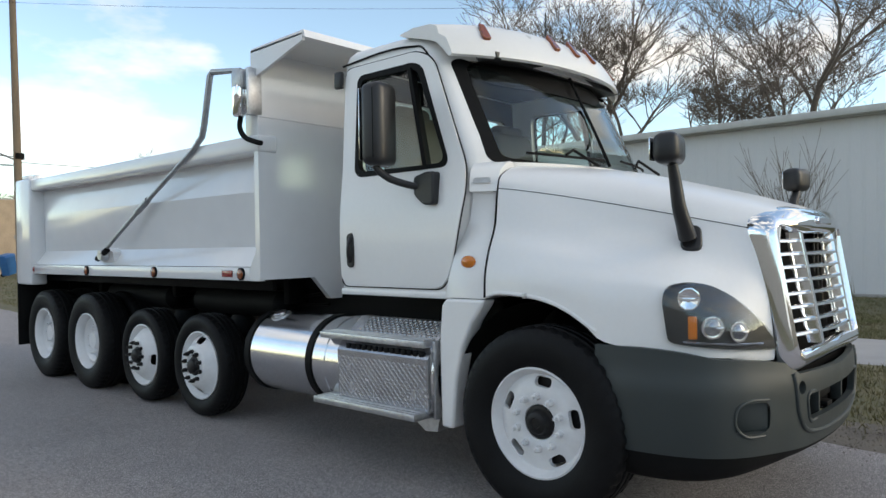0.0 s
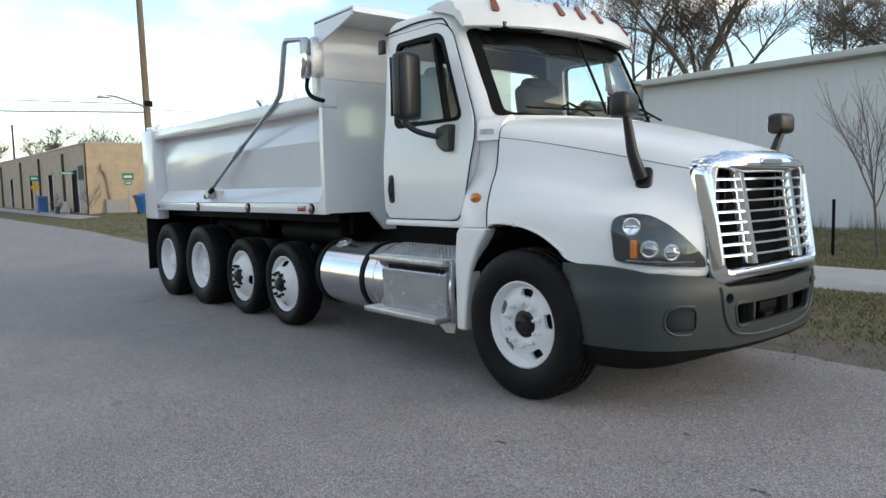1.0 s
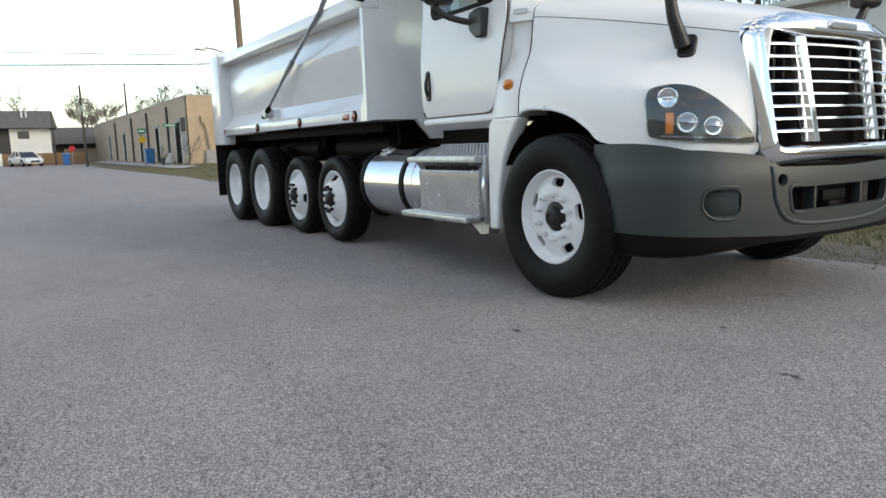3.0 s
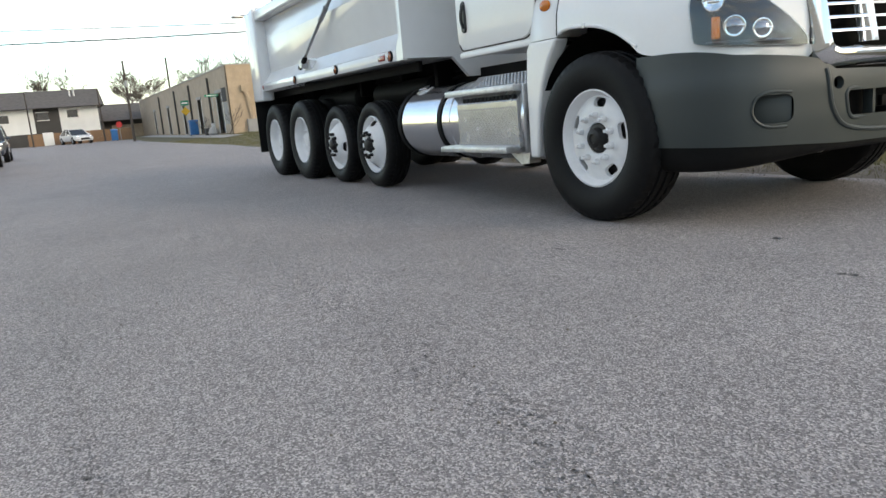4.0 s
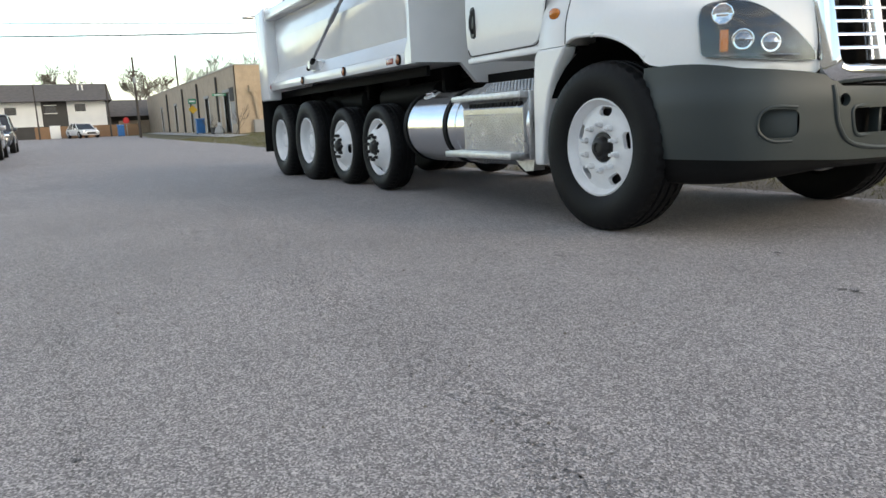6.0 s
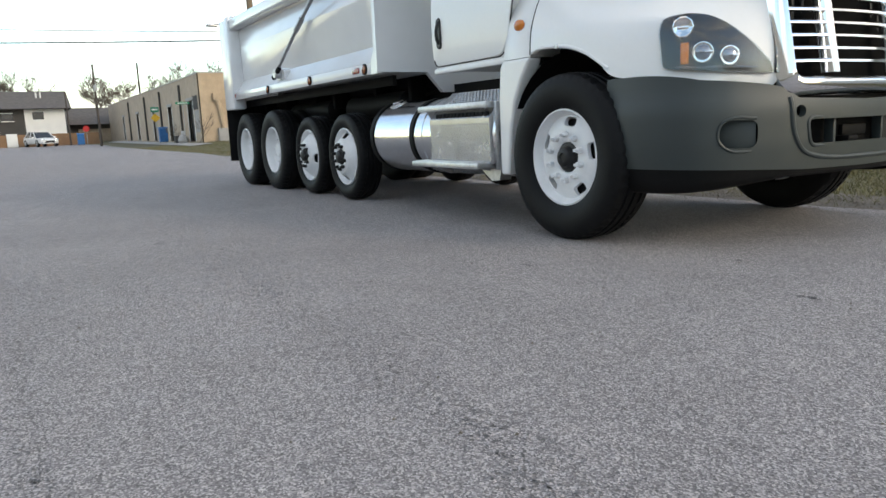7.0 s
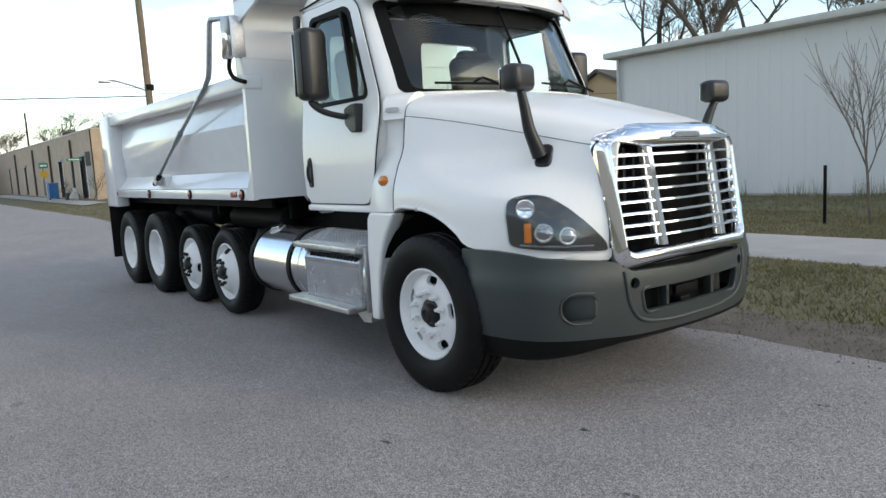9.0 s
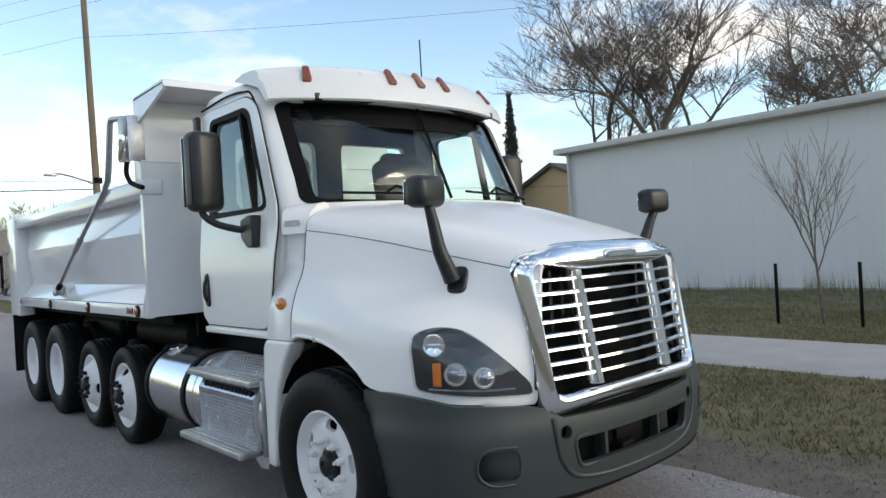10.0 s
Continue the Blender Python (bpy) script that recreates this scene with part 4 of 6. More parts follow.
def loop_shell(outer, hole, y0, y1, s):
    """A panel between an outline and a hole in it, following the cab's side."""
    def ang(p):
        return math.atan2(p[1] - 2.0, p[0] + 1.12)
    n = 96

    def sample(pts):
        out = []
        m = len(pts)
        for k in range(n):
            a = -PI + 2 * PI * k / n
            d = Vector((math.cos(a), math.sin(a)))
            best = None
            for i in range(m):
                p, q = Vector(pts[i]), Vector(pts[(i + 1) % m])
                e = q - p
                den = d.x * e.y - d.y * e.x
                if abs(den) < 1e-9:
                    continue
                w = p - Vector((-1.12, 2.2))
                t, u = (w.x * e.y - w.y * e.x) / den, (w.x * d.y - w.y * d.x) / den
                if t > 0 and -1e-6 <= u <= 1 + 1e-6:
                    best = t if best is None else max(best, t)
            out.append((-1.12 + d.x * best, 2.2 + d.y * best))
        return out
    o, h = sample(outer), sample(hole)
    rows = [[(x, s * (cab_side(x, z) + y0), z) for x, z in o]]
    rows.append([(x, s * (cab_side(x, z) + y1 * 0.6), z) for x, z in o])
    for f in (0.006, 0.03, 0.25, 0.5, 0.75, 1.0):
        rows.append([((a[0] + (b[0] - a[0]) * f), s * (cab_side(0, a[1] + (b[1] - a[1]) * f) + y1), a[1] + (b[1] - a[1]) * f) for a, b in zip(o, h)])
    rows.append([(x, s * (cab_side(x, z) + y0), z) for x, z in h])
    return grid(rows, close_v=True)


for s in (-1, 1):
    door = part("door", loop_shell(DOOR, scaled(WO, 0.03), 0.0, 0.012, s), PAINT, truck, "white cab door", 35)
    part("door_gap", tube([(x, s * (cab_side(x, z) + 0.0015), z) for x, z in scaled(DOOR, 0.004)] + [(DOOR[0][0], s * (cab_side(0, DOOR[0][1]) + 0.0015), DOOR[0][1])], 0.0045, 6), SEAL, door)
    outline_ring(scaled(WO, 0.034), scaled(WO, -0.012), lambda x, z: cab_side(x, z) + 0.004, s, SEAL, "window_seal", door)
    pane = part("window_pane", grid([[(-1.12 + (x + 1.12) * f, s * (cab_side(0, 2.3 + (z - 2.3) * f) - 0.018), 2.3 + (z - 2.3) * f) for x, z in WO] for f in (0.01, 0.5, 1.0)], close_v=True), GLASSS, door, "tinted side window")
    pane.visible_shadow = False
    part("window_divider", prism([(-0.87, 1.985), (-0.905, 1.985), (-1.03, 2.63), (-1.0, 2.63)], "y", s * 1.04, s * 1.09), SEAL, door)
    dh = part("door_handle", prism(rounded([(-1.58, 1.36), (-1.55, 1.34), (-1.515, 1.35), (-1.505, 1.42), (-1.51, 1.56), (-1.53, 1.585), (-1.58, 1.57)], 0.03, 4), "y", s * 1.128, s * 1.152), BLACK, door, "black recessed door handle")
    bevelled(dh, 0.008)
    part("grip", tube(smooth_path([(-1.53, s * 1.15, 1.555), (-1.535, s * 1.17, 1.5), (-1.54, s * 1.17, 1.43), (-1.545, s * 1.15, 1.38)]), 0.012, 8), BLACK, dh)
    part("roof_hinge", rbox(-1.73, s * 1.09 - 0.02, 2.6, -1.66, s * 1.09 + 0.02, 2.72, 0.012), BLACK, truck, "black grab handle bracket")
    part("sill", rbox(-1.68, s * 1.08 - 0.04, 1.155, -0.6, s * 1.08 + 0.04, 1.2, 0.012), PAINT, truck)
    part("roof_gutter", tube(smooth_path([(-1.7, s * 1.046, 2.765), (-1.3, s * 1.05, 2.79), (-1.02, s * 1.048, 2.775), (-0.9, s * 1.04, 2.72), (-0.72, s * 1.04, 2.4), (-0.58, s * 1.05, 2.12)]), 0.007, 6), SEAL, truck)
    # cowl quarter panel between door and hood, with lamp and a plain emblem plate
    rows = []
    for z, x0, y0, y1 in ((1.17, -0.68, 1.158, 1.158), (1.24, -0.67, 1.158, 1.155), (1.34, -0.645, 1.15, 1.145), (1.42, -0.625, 1.138, 1.122), (1.5, -0.6, 1.108, 1.08), (1.57, -0.58, 1.078, 1.04), (1.64, -0.56, 1.062, 1.018), (1.78, -0.535, 1.06, 0.998), (1.796, -0.533, 1.066, 1.0), (1.802, -0.532, 1.098, 1.034), (1.87, -0.528, 1.1, 1.012), (1.93, -0.525, 1.092, 0.985), (1.975, -0.52, 1.06, 0.93), (1.99, -0.52, 1.0, 0.88)):
        rows.append([(x0, s * (y0 - 0.26), z), (x0 + 0.004, s * (y0 - 0.01), z), (x0 + 0.015, s * y0, z), (-0.39, s * y1, z), (-0.376, s * (y1 - 0.01), z), (-0.374, s * (y1 - 0.26), z)])
    cowl = part("cowl_panel", grid(rows, close_v=True, caps=True), PAINT, truck, "white cowl panel with amber lamp", 50)
    lamp = part("side_lamp", lathe([(0.0, 0.046), (0.012, 0.044), (0.022, 0.03), (0.026, 0.0)], "y", 20), AMBER, cowl, "amber side marker lamp")
    lamp.matrix_basis = pose(-0.5, s * 1.138, 1.385, 0, 0, 0 if s > 0 else 180) @ Matrix.Diagonal((1.15, 1, 0.8, 1))
    em = part("emblem", prism(rounded([(-0.055, -0.015), (0.055, -0.015), (0.045, 0.015), (-0.05, 0.015)], 0.006, 3), "y", -0.004, 0.006), DIRTY_ALU, cowl, "plain silver emblem")
    em.matrix_basis = pose(-0.452, s * 1.062, 1.868, 0, 0, -29 if s > 0 else 209)
    # mudguard behind the front wheel
    arc = [(-0.62 * math.cos(a), 0.52 + 0.66 * math.sin(a)) for a in [radians(-8 + 80 * k / 12) for k in range(13)]]
    mg = [(-0.705, 0.385), (-0.612, 0.385)] + [(-0.60, 0.5), (-0.575, 0.7), (-0.53, 0.88), (-0.455, 1.03), (-0.385, 1.12), (-0.36, 1.165)] + [(-0.655, 1.165), (-0.69, 1.12), (-0.71, 0.9)]
    # added black sheet stands in for the shade under the cowl, hiding its bright underside
    part("cowl_shade_plate", rbox(-0.68, min(s * 0.82, s * 1.07), 1.145, -0.345, max(s * 0.82, s * 1.07), 1.166, 0.004), SEAL, truck)
    m = part("mudguard", prism(mg, "y", s * 1.06, s * 1.178), PAINT, truck, "white mudguard behind the front wheel", 25)
    bevelled(m, 0.018, 3)
    # big door mirror
    ar = part("mirror_arm", tube(smooth_path([(-1.04, s * 1.37, 2.03), (-1.03, s * 1.36, 1.96), (-0.98, s * 1.3, 1.9), (-0.9, s * 1.2, 1.86), (-0.85, s * 1.14, 1.855)]), 0.023, 10), BLACK, truck, "black mirror arm")
    hd = rbox(-0.085, -0.112, -0.255, 0.085, 0.112, 0.255, 0.055, 5)
    for v in hd.verts:
        v.co.x *= 1 - 0.25 * abs(v.co.y / 0.112) if v.co.x > 0 else 1
    h = part("mirror_head", hd, BLACK, ar, "large black mirror housing")
    h.matrix_basis = pose(-1.02 if s < 0 else -0.95, s * 1.345 if s < 0 else 1.41, 2.235 if s < 0 else 2.19, 0, 0, s * -12)
    part("mirror_glass", rbox(-0.09, -0.1, -0.22, -0.084, 0.1, 0.22, 0.002), CHROME, h)
    part("housing_line", rbox(0.02, -0.1145, -0.21, 0.026, 0.1145, 0.21, 0.002), SEAL, h)
    b = part("mirror_base", prism(rounded([(-0.9, 1.80), (-0.82, 1.735), (-0.735, 1.735), (-0.735, 1.94), (-0.8, 1.94), (-0.9, 1.915)], 0.025, 4), "y", s * 1.1, s * 1.185), BLACK, ar)
    bevelled(b, 0.012)
    for z in (1.775, 1.935):
        part("bolt", lathe([(0, 0.007), (0.006, 0.007), (0.008, 0.0)], "y", 8, (-0.755, 0, 0)), STEEL, b).matrix_basis = pose(0, s * 1.176, z, 0, 0, 0) if s > 0 else pose(-1.51, s * 1.176, z, 0, 0, 180)
    # hood mirror
    hx, hy, hz_ = (0.07, 0.07, -0.05) if s > 0 else (0, 0, 0)
    hb = part("hood_mirror", tube(smooth_path([(0.695, s * 0.82, 1.5), (0.69, s * 0.852, 1.57), (0.68 + hx * 0.4, s * 0.885 + hy * 0.4, 1.66), (0.672 + hx * 0.7, s * 0.905 + hy * 0.7, 1.78 + hz_ * 0.5), (0.665 + hx, s * 0.925 + hy, 1.88 + hz_)]), [0.046 - 0.02 * k / 24 for k in range(25)], 14), BLACK, truck, "black hood mirror on a curved stalk")
    hd = rbox(-0.065, -0.105, -0.08, 0.065, 0.105, 0.08, 0.045, 5)
    part("mirror_head", hd, BLACK, hb).matrix_basis = pose(0.655 + hx, s * 0.935 + hy, 1.95 + hz_, 0, 0, s * -10)
    part("mirror_glass", rbox(0.585 + hx, s * 0.935 + hy - 0.085, 1.89 + hz_, 0.591 + hx, s * 0.935 + hy + 0.085, 2.01 + hz_, 0.002), CHROME, hb)
    bs = prism(rounded([(-0.055, -0.085), (0.055, -0.085), (0.05, 0.07), (-0.05, 0.07)], 0.045, 5), "y", -0.03, 0.012)
    q = part("mirror_foot", bs, BLACK, hb)
    pp, ang = on_hood(0.7, 1.505, 0.0)
    q.matrix_basis = pose(pp.x, s * pp.y, 1.505, s * -32, 0, (-ang if s > 0 else 180 + ang))
    bevelled(q, 0.01)

# windscreen
WSO = rounded(WSC, 0.07, 5)


def ws(y, z, off):
    return (cab_front(y, z) + off, y, z)


pane = part("windshield", grid([[ws(y * f, 2.32 + (z - 2.32) * f, -0.02) for y, z in WSO] for f in [0.01] + [k / 8 for k in range(1, 9)]], close_v=True), GLASSW, truck, "curved windscreen with dark upper band", 60)
pane.visible_shadow = False
part("windshield_seal", grid([[ws(y, z, -0.03) for y, z in scaled(WSO, 0.03)], [ws(y, z, 0.006) for y, z in scaled(WSO, 0.028)], [ws(y, z, 0.004) for y, z in scaled(WSO, -0.05)], [ws(y, z, -0.03) for y, z in scaled(WSO, -0.05)]], close_v=True), SEAL, truck, "black windscreen surround", 50)
part("windshield_divider", tube([ws(0.0, z, -0.008) for z in (2.0, 2.2, 2.4, 2.65)], 0.011, 8), SEAL, truck)
for y0, y1 in ((-0.78, -0.12), (0.12, 0.78)):
    wip = part("wiper", tube([ws(y0 + (y1 - y0) * k / 8, 2.035 - 0.01 * k / 8 + 0.03 * (k / 8 - 0.5) ** 2, 0.028) for k in range(9)], 0.009, 6), SEAL, truck, "black wiper")
    part("wiper_arm", tube([(-0.14, y0 * 0.15 + y1 * 0.85, 1.985), ws((y0 + y1) / 2, 2.075, 0.05), ws(y0 * 0.6 + y1 * 0.4, 2.04, 0.04)], 0.01, 6), SEAL, wip)

# roof visor
rows = []
for k in range(33):
    y = -1.055 + 2.11 * k / 32
    a = abs(y) / 1.055
    xf = -0.37 - 0.31 * a ** 2.3
    dz = -0.05 * a ** 6
    e = 1.0 - 0.35 * a ** 14
    rows.append([(-1.12, y, 2.86), (-1.12, y, 2.92 + dz), (-1.0, y, 2.94 + dz), (xf - 0.27 * e, y, 2.935 + dz), (xf - 0.18 * e, y, 2.91 + dz), (xf - 0.1, y, 2.86 + dz), (xf - 0.04, y, 2.775), (xf, y, 2.69), (xf + 0.005, y, 2.665), (xf - 0.02, y, 2.655), (xf - 0.06, y, 2.70), (xf - 0.12, y, 2.76), (xf - 0.2, y, 2.79)])
visor = part("roof_visor", grid(rows, close_v=True, caps=True), VISORW, truck, "white roof sun visor with five amber lamps", 45)
part("visor_underside", rbox(-0.7, -0.8, 2.655, -0.52, 0.8, 2.7, 0.01), BLACK, visor)
for y in (-0.8, -0.24, 0.0, 0.24, 0.8):
    a = abs(y) / 1.055
    xf = -0.37 - 0.31 * a ** 2.3
    yaw = math.degrees(math.atan2(0.71 * a ** 1.3 / 1.055 * (1 if y > 0 else -1), 1)) if y else 0
    q = part("roof_lamp", prism(rounded([(-0.032, -0.075), (0.032, -0.075), (0.022, 0.075), (-0.022, 0.075)], 0.022, 4), "x", -0.01, 0.016), DAMBER, visor, "amber clearance lamp")
    q.matrix_basis = pose(xf - 0.088, y, 2.845 - 0.05 * a ** 6, 0, -38, yaw)
    bevelled(q, 0.006)
part("antenna", tube([(-1.0, 0.5, 2.9), (-1.0, 0.5, 3.35)], 0.006, 6), BLACK, truck, "thin black antenna")

# cabin
part("dashboard", prism([(-0.95, 1.55), (-0.62, 1.3), (-0.53, 1.9), (-0.6, 1.96), (-0.8, 1.95), (-0.95, 1.85)], "y", -0.98, 0.98), DASH, truck, "grey dashboard")
shade_rows = []
for k in range(25):   # folded sun shades behind the upper glass, dropping at both ends into round corners
    y = -0.9 + 1.8 * k / 24
    zl = 2.5 + 0.13 * (abs(y) / 0.9) ** 10
    shade_rows.append([(cab_front(y, z) - dx, y, z) for z, dx in ((2.72, 0.05), (2.6, 0.05), (zl, 0.05), (zl - 0.004, 0.065), (zl, 0.08), (2.6, 0.085), (2.72, 0.09))])
part("header_shade", grid(shade_rows, close_v=True, caps=True), SEAL, truck, "dark folded sun shades", 60)
lining = mesh_ob("rear_lining", box(-1.662, -0.97, 1.3, -1.65, 0.97, 2.76), CABIN, 0)
lining.parent = truck
carve(lining, [prism(rounded(o, 0.07, 5), "x", -1.8, -1.5) for o in REAR_PANES])
tagged(lining, "dark cabin rear lining")
part("headliner", rbox(-1.64, -0.93, 2.765, -0.85, 0.93, 2.785, 0.004), CABIN, truck, "dark headliner")
for s in (-1, 1):
    seat = part("seat", rbox(-1.5, s * 0.55 - 0.26, 1.45, -1.0, s * 0.55 + 0.26, 1.62, 0.05, 4), SEATF, truck, "tan fabric seat")
    bk = rbox(-0.09, -0.28, 0.0, 0.09, 0.28, 0.86, 0.08, 4)
    part("backrest", bk, SEATF, seat).matrix_basis = pose(-1.36, s * 0.6, 1.58, 0, -8, 0)
    part("headrest", rbox(-1.56, s * 0.6 - 0.18, 2.3, -1.41, s * 0.6 + 0.18, 2.5, 0.06, 4), SEATF, seat)
    part("seat_base", rbox(-1.45, s * 0.55 - 0.2, 1.24, -1.05, s * 0.55 + 0.2, 1.46, 0.02), BLACK, seat)
pane = part("rear_window", grid([[(-1.695, -0.92, 2.0), (-1.695, 0.92, 2.0)], [(-1.695, -0.92, 2.57), (-1.695, 0.92, 2.57)]]), GLASSS, truck)
pane.visible_shadow = False
wheel_ring = grid([[(0.21 * math.cos(u) + 0.014 * math.cos(v) * math.cos(u), 0.21 * math.sin(u) + 0.014 * math.cos(v) * math.sin(u), 0.014 * math.sin(v)) for v in [2 * PI * j / 8 for j in range(8)]] for u in [2 * PI * i / 28 for i in range(28)]], close_u=True, close_v=True)
sw = part("steering_wheel", wheel_ring, BLACK, truck, "black steering wheel")
sw.matrix_basis = pose(-0.92, 0.55, 1.98, 0, 32, 0)
part("spokes", add_box(box(-0.02, -0.2, -0.01, 0.02, 0.2, 0.01), -0.2, -0.02, -0.012, 0.05, 0.02, 0.012), BLACK, sw)
part("steering_column", tube([(-0.92, 0.55, 1.97), (-0.6, 0.55, 1.7)], 0.035, 10), BLACK, truck)

# -- fuel tank, steps --


def lozenges(plane, u0, u1, v0, v1, w, step=0.025):
    """Raised tread lozenges in alternate directions; plane maps (u, v, height) to a place."""
    verts, faces = [], []
    nu, nv = int((u1 - u0) / step), int((v1 - v0) / step)
    for i in range(nu):
        for j in range(nv):
            cu, cv = u0 + (i + 0.5) * step, v0 + (j + 0.5) * step
            a = PI / 4 if (i + j) % 2 else -PI / 4
            c, s = math.cos(a), math.sin(a)
            b = len(verts)
            for du, dv, h in ((0.0135, 0, 0), (0, 0.0045, 0), (-0.0135, 0, 0), (0, -0.0045, 0), (0.005, 0, w), (-0.005, 0, w)):
                verts.append(plane(cu + du * c - dv * s, cv + du * s + dv * c, h))
            faces += [(b, b + 1, b + 4), (b + 1, b + 2, b + 5), (b + 1, b + 5, b + 4), (b + 2, b + 3, b + 5), (b + 3, b, b + 4), (b + 3, b + 4, b + 5)]
    me = bpy.data.meshes.new("tread_pattern")
    me.from_pydata(verts, [], faces)
    bm = bmesh.new()
    bm.from_mesh(me)
    bpy.data.meshes.remove(me)
    return bm


for s in (-1, 1):
    ty, tz, tr = s * 0.9, 0.66, 0.315
    tank = part("fuel_tank", lathe([(-2.78, 0.0), (-2.78, tr - 0.06), (-2.77, tr - 0.025), (-2.745, tr), (-0.78, tr), (-0.755, tr - 0.025), (-0.745, tr - 0.06), (-0.745, 0.0)], "x", 56, (0, ty, tz)), ALU, truck, "polished aluminium fuel tank", 30)
    for x in (-2.71, -1.94):
        part("strap", lathe([(x - 0.03, tr + 0.002), (x - 0.03, tr + 0.01), (x + 0.03, tr + 0.01), (x + 0.03, tr + 0.002)], "x", 56, (0, ty, tz), ring=True), SEAL, tank, "black rubber-lined strap")
    part("weld_bead", lathe([(-1.78, tr), (-1.775, tr + 0.006), (-1.765, tr + 0.006), (-1.76, tr)], "x", 56, (0, ty, tz), ring=True), ALU, tank)
    cap = part("filler_cap", lathe([(0, 0.055), (0.03, 0.055), (0.035, 0.05), (0.038, 0.0)], "z", 20), ALU, tank)
    cap.matrix_basis = pose(-2.55, ty + s * 0.1, tz + tr - 0.025, s * -18, 0, 0)
    part("filler_ring", lathe([(-0.01, 0.085), (0.012, 0.08), (0.014, 0.06), (-0.01, 0.06)], "z", 20, ring=True), DIRTY_ALU, cap)
    # step assembly over the tank
    y0 = s * 1.2
    steps = part("step_box", prism([(s * 1.222, 0.46), (s * 1.228, 0.79), (s * 1.17, 0.86), (s * 1.0, 1.0), (s * 0.95, 1.0), (s * 0.95, 0.46)], "x", -1.60, -0.765), PLATE, truck, "diamond-plate step box")
    part("tread_pattern", lozenges(lambda u, v, h: (u, s * (1.223 + 0.006 * (v - 0.46) / 0.33 + h), v), -1.59, -0.775, 0.47, 0.77, 0.0045, 0.022), PLATE, steps)
    part("tread_pattern", lozenges(lambda u, v, h: (u, s * (1.17 - v * 0.77 + h * 0.6), 0.862 + v * 0.635 + h), -1.5, -0.775, 0.06, 0.22, 0.0045, 0.022), PLATE, steps)
    for z, name, x0, ya, yb in ((0.884, "upper_step", -1.78, 1.07, 1.235), (0.452, "lower_step", -1.75, 1.12, 1.325)):
        st = part(name, rbox(x0, min(s * ya, s * yb), z - 0.026, -0.79, max(s * ya, s * yb), z + 0.018, 0.006), DIRTY_ALU, steps, "worn aluminium step")
        for k in range(3):
            part("rib", rbox(x0 + 0.02, s * (yb - 0.03 - 0.045 * k) - 0.008, z + 0.016, -0.8, s * (yb - 0.03 - 0.045 * k) + 0.008, z + 0.023, 0.002), DIRTY_ALU, st)
        for x in (x0 + 0.12, -0.9):
            part("step_bracket", prism([(s * (ya + 0.1), z - 0.02), (s * (ya - 0.1), z - 0.02), (s * (ya - 0.1), z - 0.1)], "x", x - 0.02, x + 0.02), DIRTY_ALU, st)
    for k in range(14):
        part("drain_slot", rbox(-1.52 + 0.052 * k, s * 1.208 - 0.012, 0.8, -1.485 + 0.052 * k, s * 1.208 + 0.012, 0.835, 0.004), SEAL, steps)
    part("side_plate", rbox(-0.765, s * 1.06 - 0.12, 0.42, -0.745, s * 1.06 + 0.12, 0.9, 0.004), DIRTY_ALU, steps)
    part("step_hanger", prism([(-1.0, 0.42), (-0.74, 0.42), (-0.76, 0.34), (-0.86, 0.33)], "y", s * 1.05, s * 1.15), DIRTY_ALU, steps)


# ---- ground ----
def rise(x, y):
    """The street climbs gently past the lorry, and the lots lie a little higher."""
    r = lerp_table(-x, ((-400, 0.0), (16, 0.0), (24, 0.02), (34, 0.06), (48, 0.14), (66, 0.27), (80, 0.36), (400, 0.5)))[0]
    lot = min(1.0, max(0.0, (-x - 14) / 22)) * min(1.0, max(0.0, (y - 2.6) / 4.0))
    return r + 0.27 * lot


def ground_sheet(name, xs, ys, material, dz, label, category):
    bm = grid([[(x, y, rise(x, y) + dz) for y in ys] for x in xs])
    ob = mesh_ob(name, bm, material, 60)
    return tagged(ob, label, category, kind="structure")


def span(a, b, n):
    return [a + (b - a) * k / n for k in range(n + 1)]


EDGE = 1.32
ground_sheet("ground", [-900, -400, -200] + span(-120, 20, 70) + [60, 150, 400, 900], [-900, -300, -100, -40, -20, -11] + span(-8, 30, 38) + [50, 120, 300, 900], GRASSG, -0.03, "patchy winter grass and bare soil", "ground")

# road: its far-side edge is ragged, a little dirt lies over it
rng = random.Random(4)
xs = [-300, -200, -140] + span(-110, -20, 60) + span(-19.7, 12, 110) + span(13, 40, 20) + [80, 200]
rows = []
for x in xs:
    e = EDGE + 0.12 * noise.noise(Vector((x * 0.8, 0, 3))) + 0.06 * noise.noise(Vector((x * 3.1, 0, 7)))
    if x < -8:
        e += min(1.4, (-8 - x) * 0.07)
    rows.append([(x, y, rise(x, min(y, 2.5)) + 0.0 - 0.012 * (abs(y - e) < 1e-6)) for y in [-9.5, -7.0, -5, -3, -1, 0.3, e - 0.35, e]])
road = tagged(mesh_ob("road", grid(rows), ASPHALT, 60), "worn grey asphalt street with faint cracks", "road", kind="structure")
part("road_far_arm", grid([[(x, y, rise(x, 2) + 0.003) for y in (-60, -20, -9.0, 0, 3.0, 20, 60)] for x in (-73, -70, -64, -60)]), ASPHALT, road)

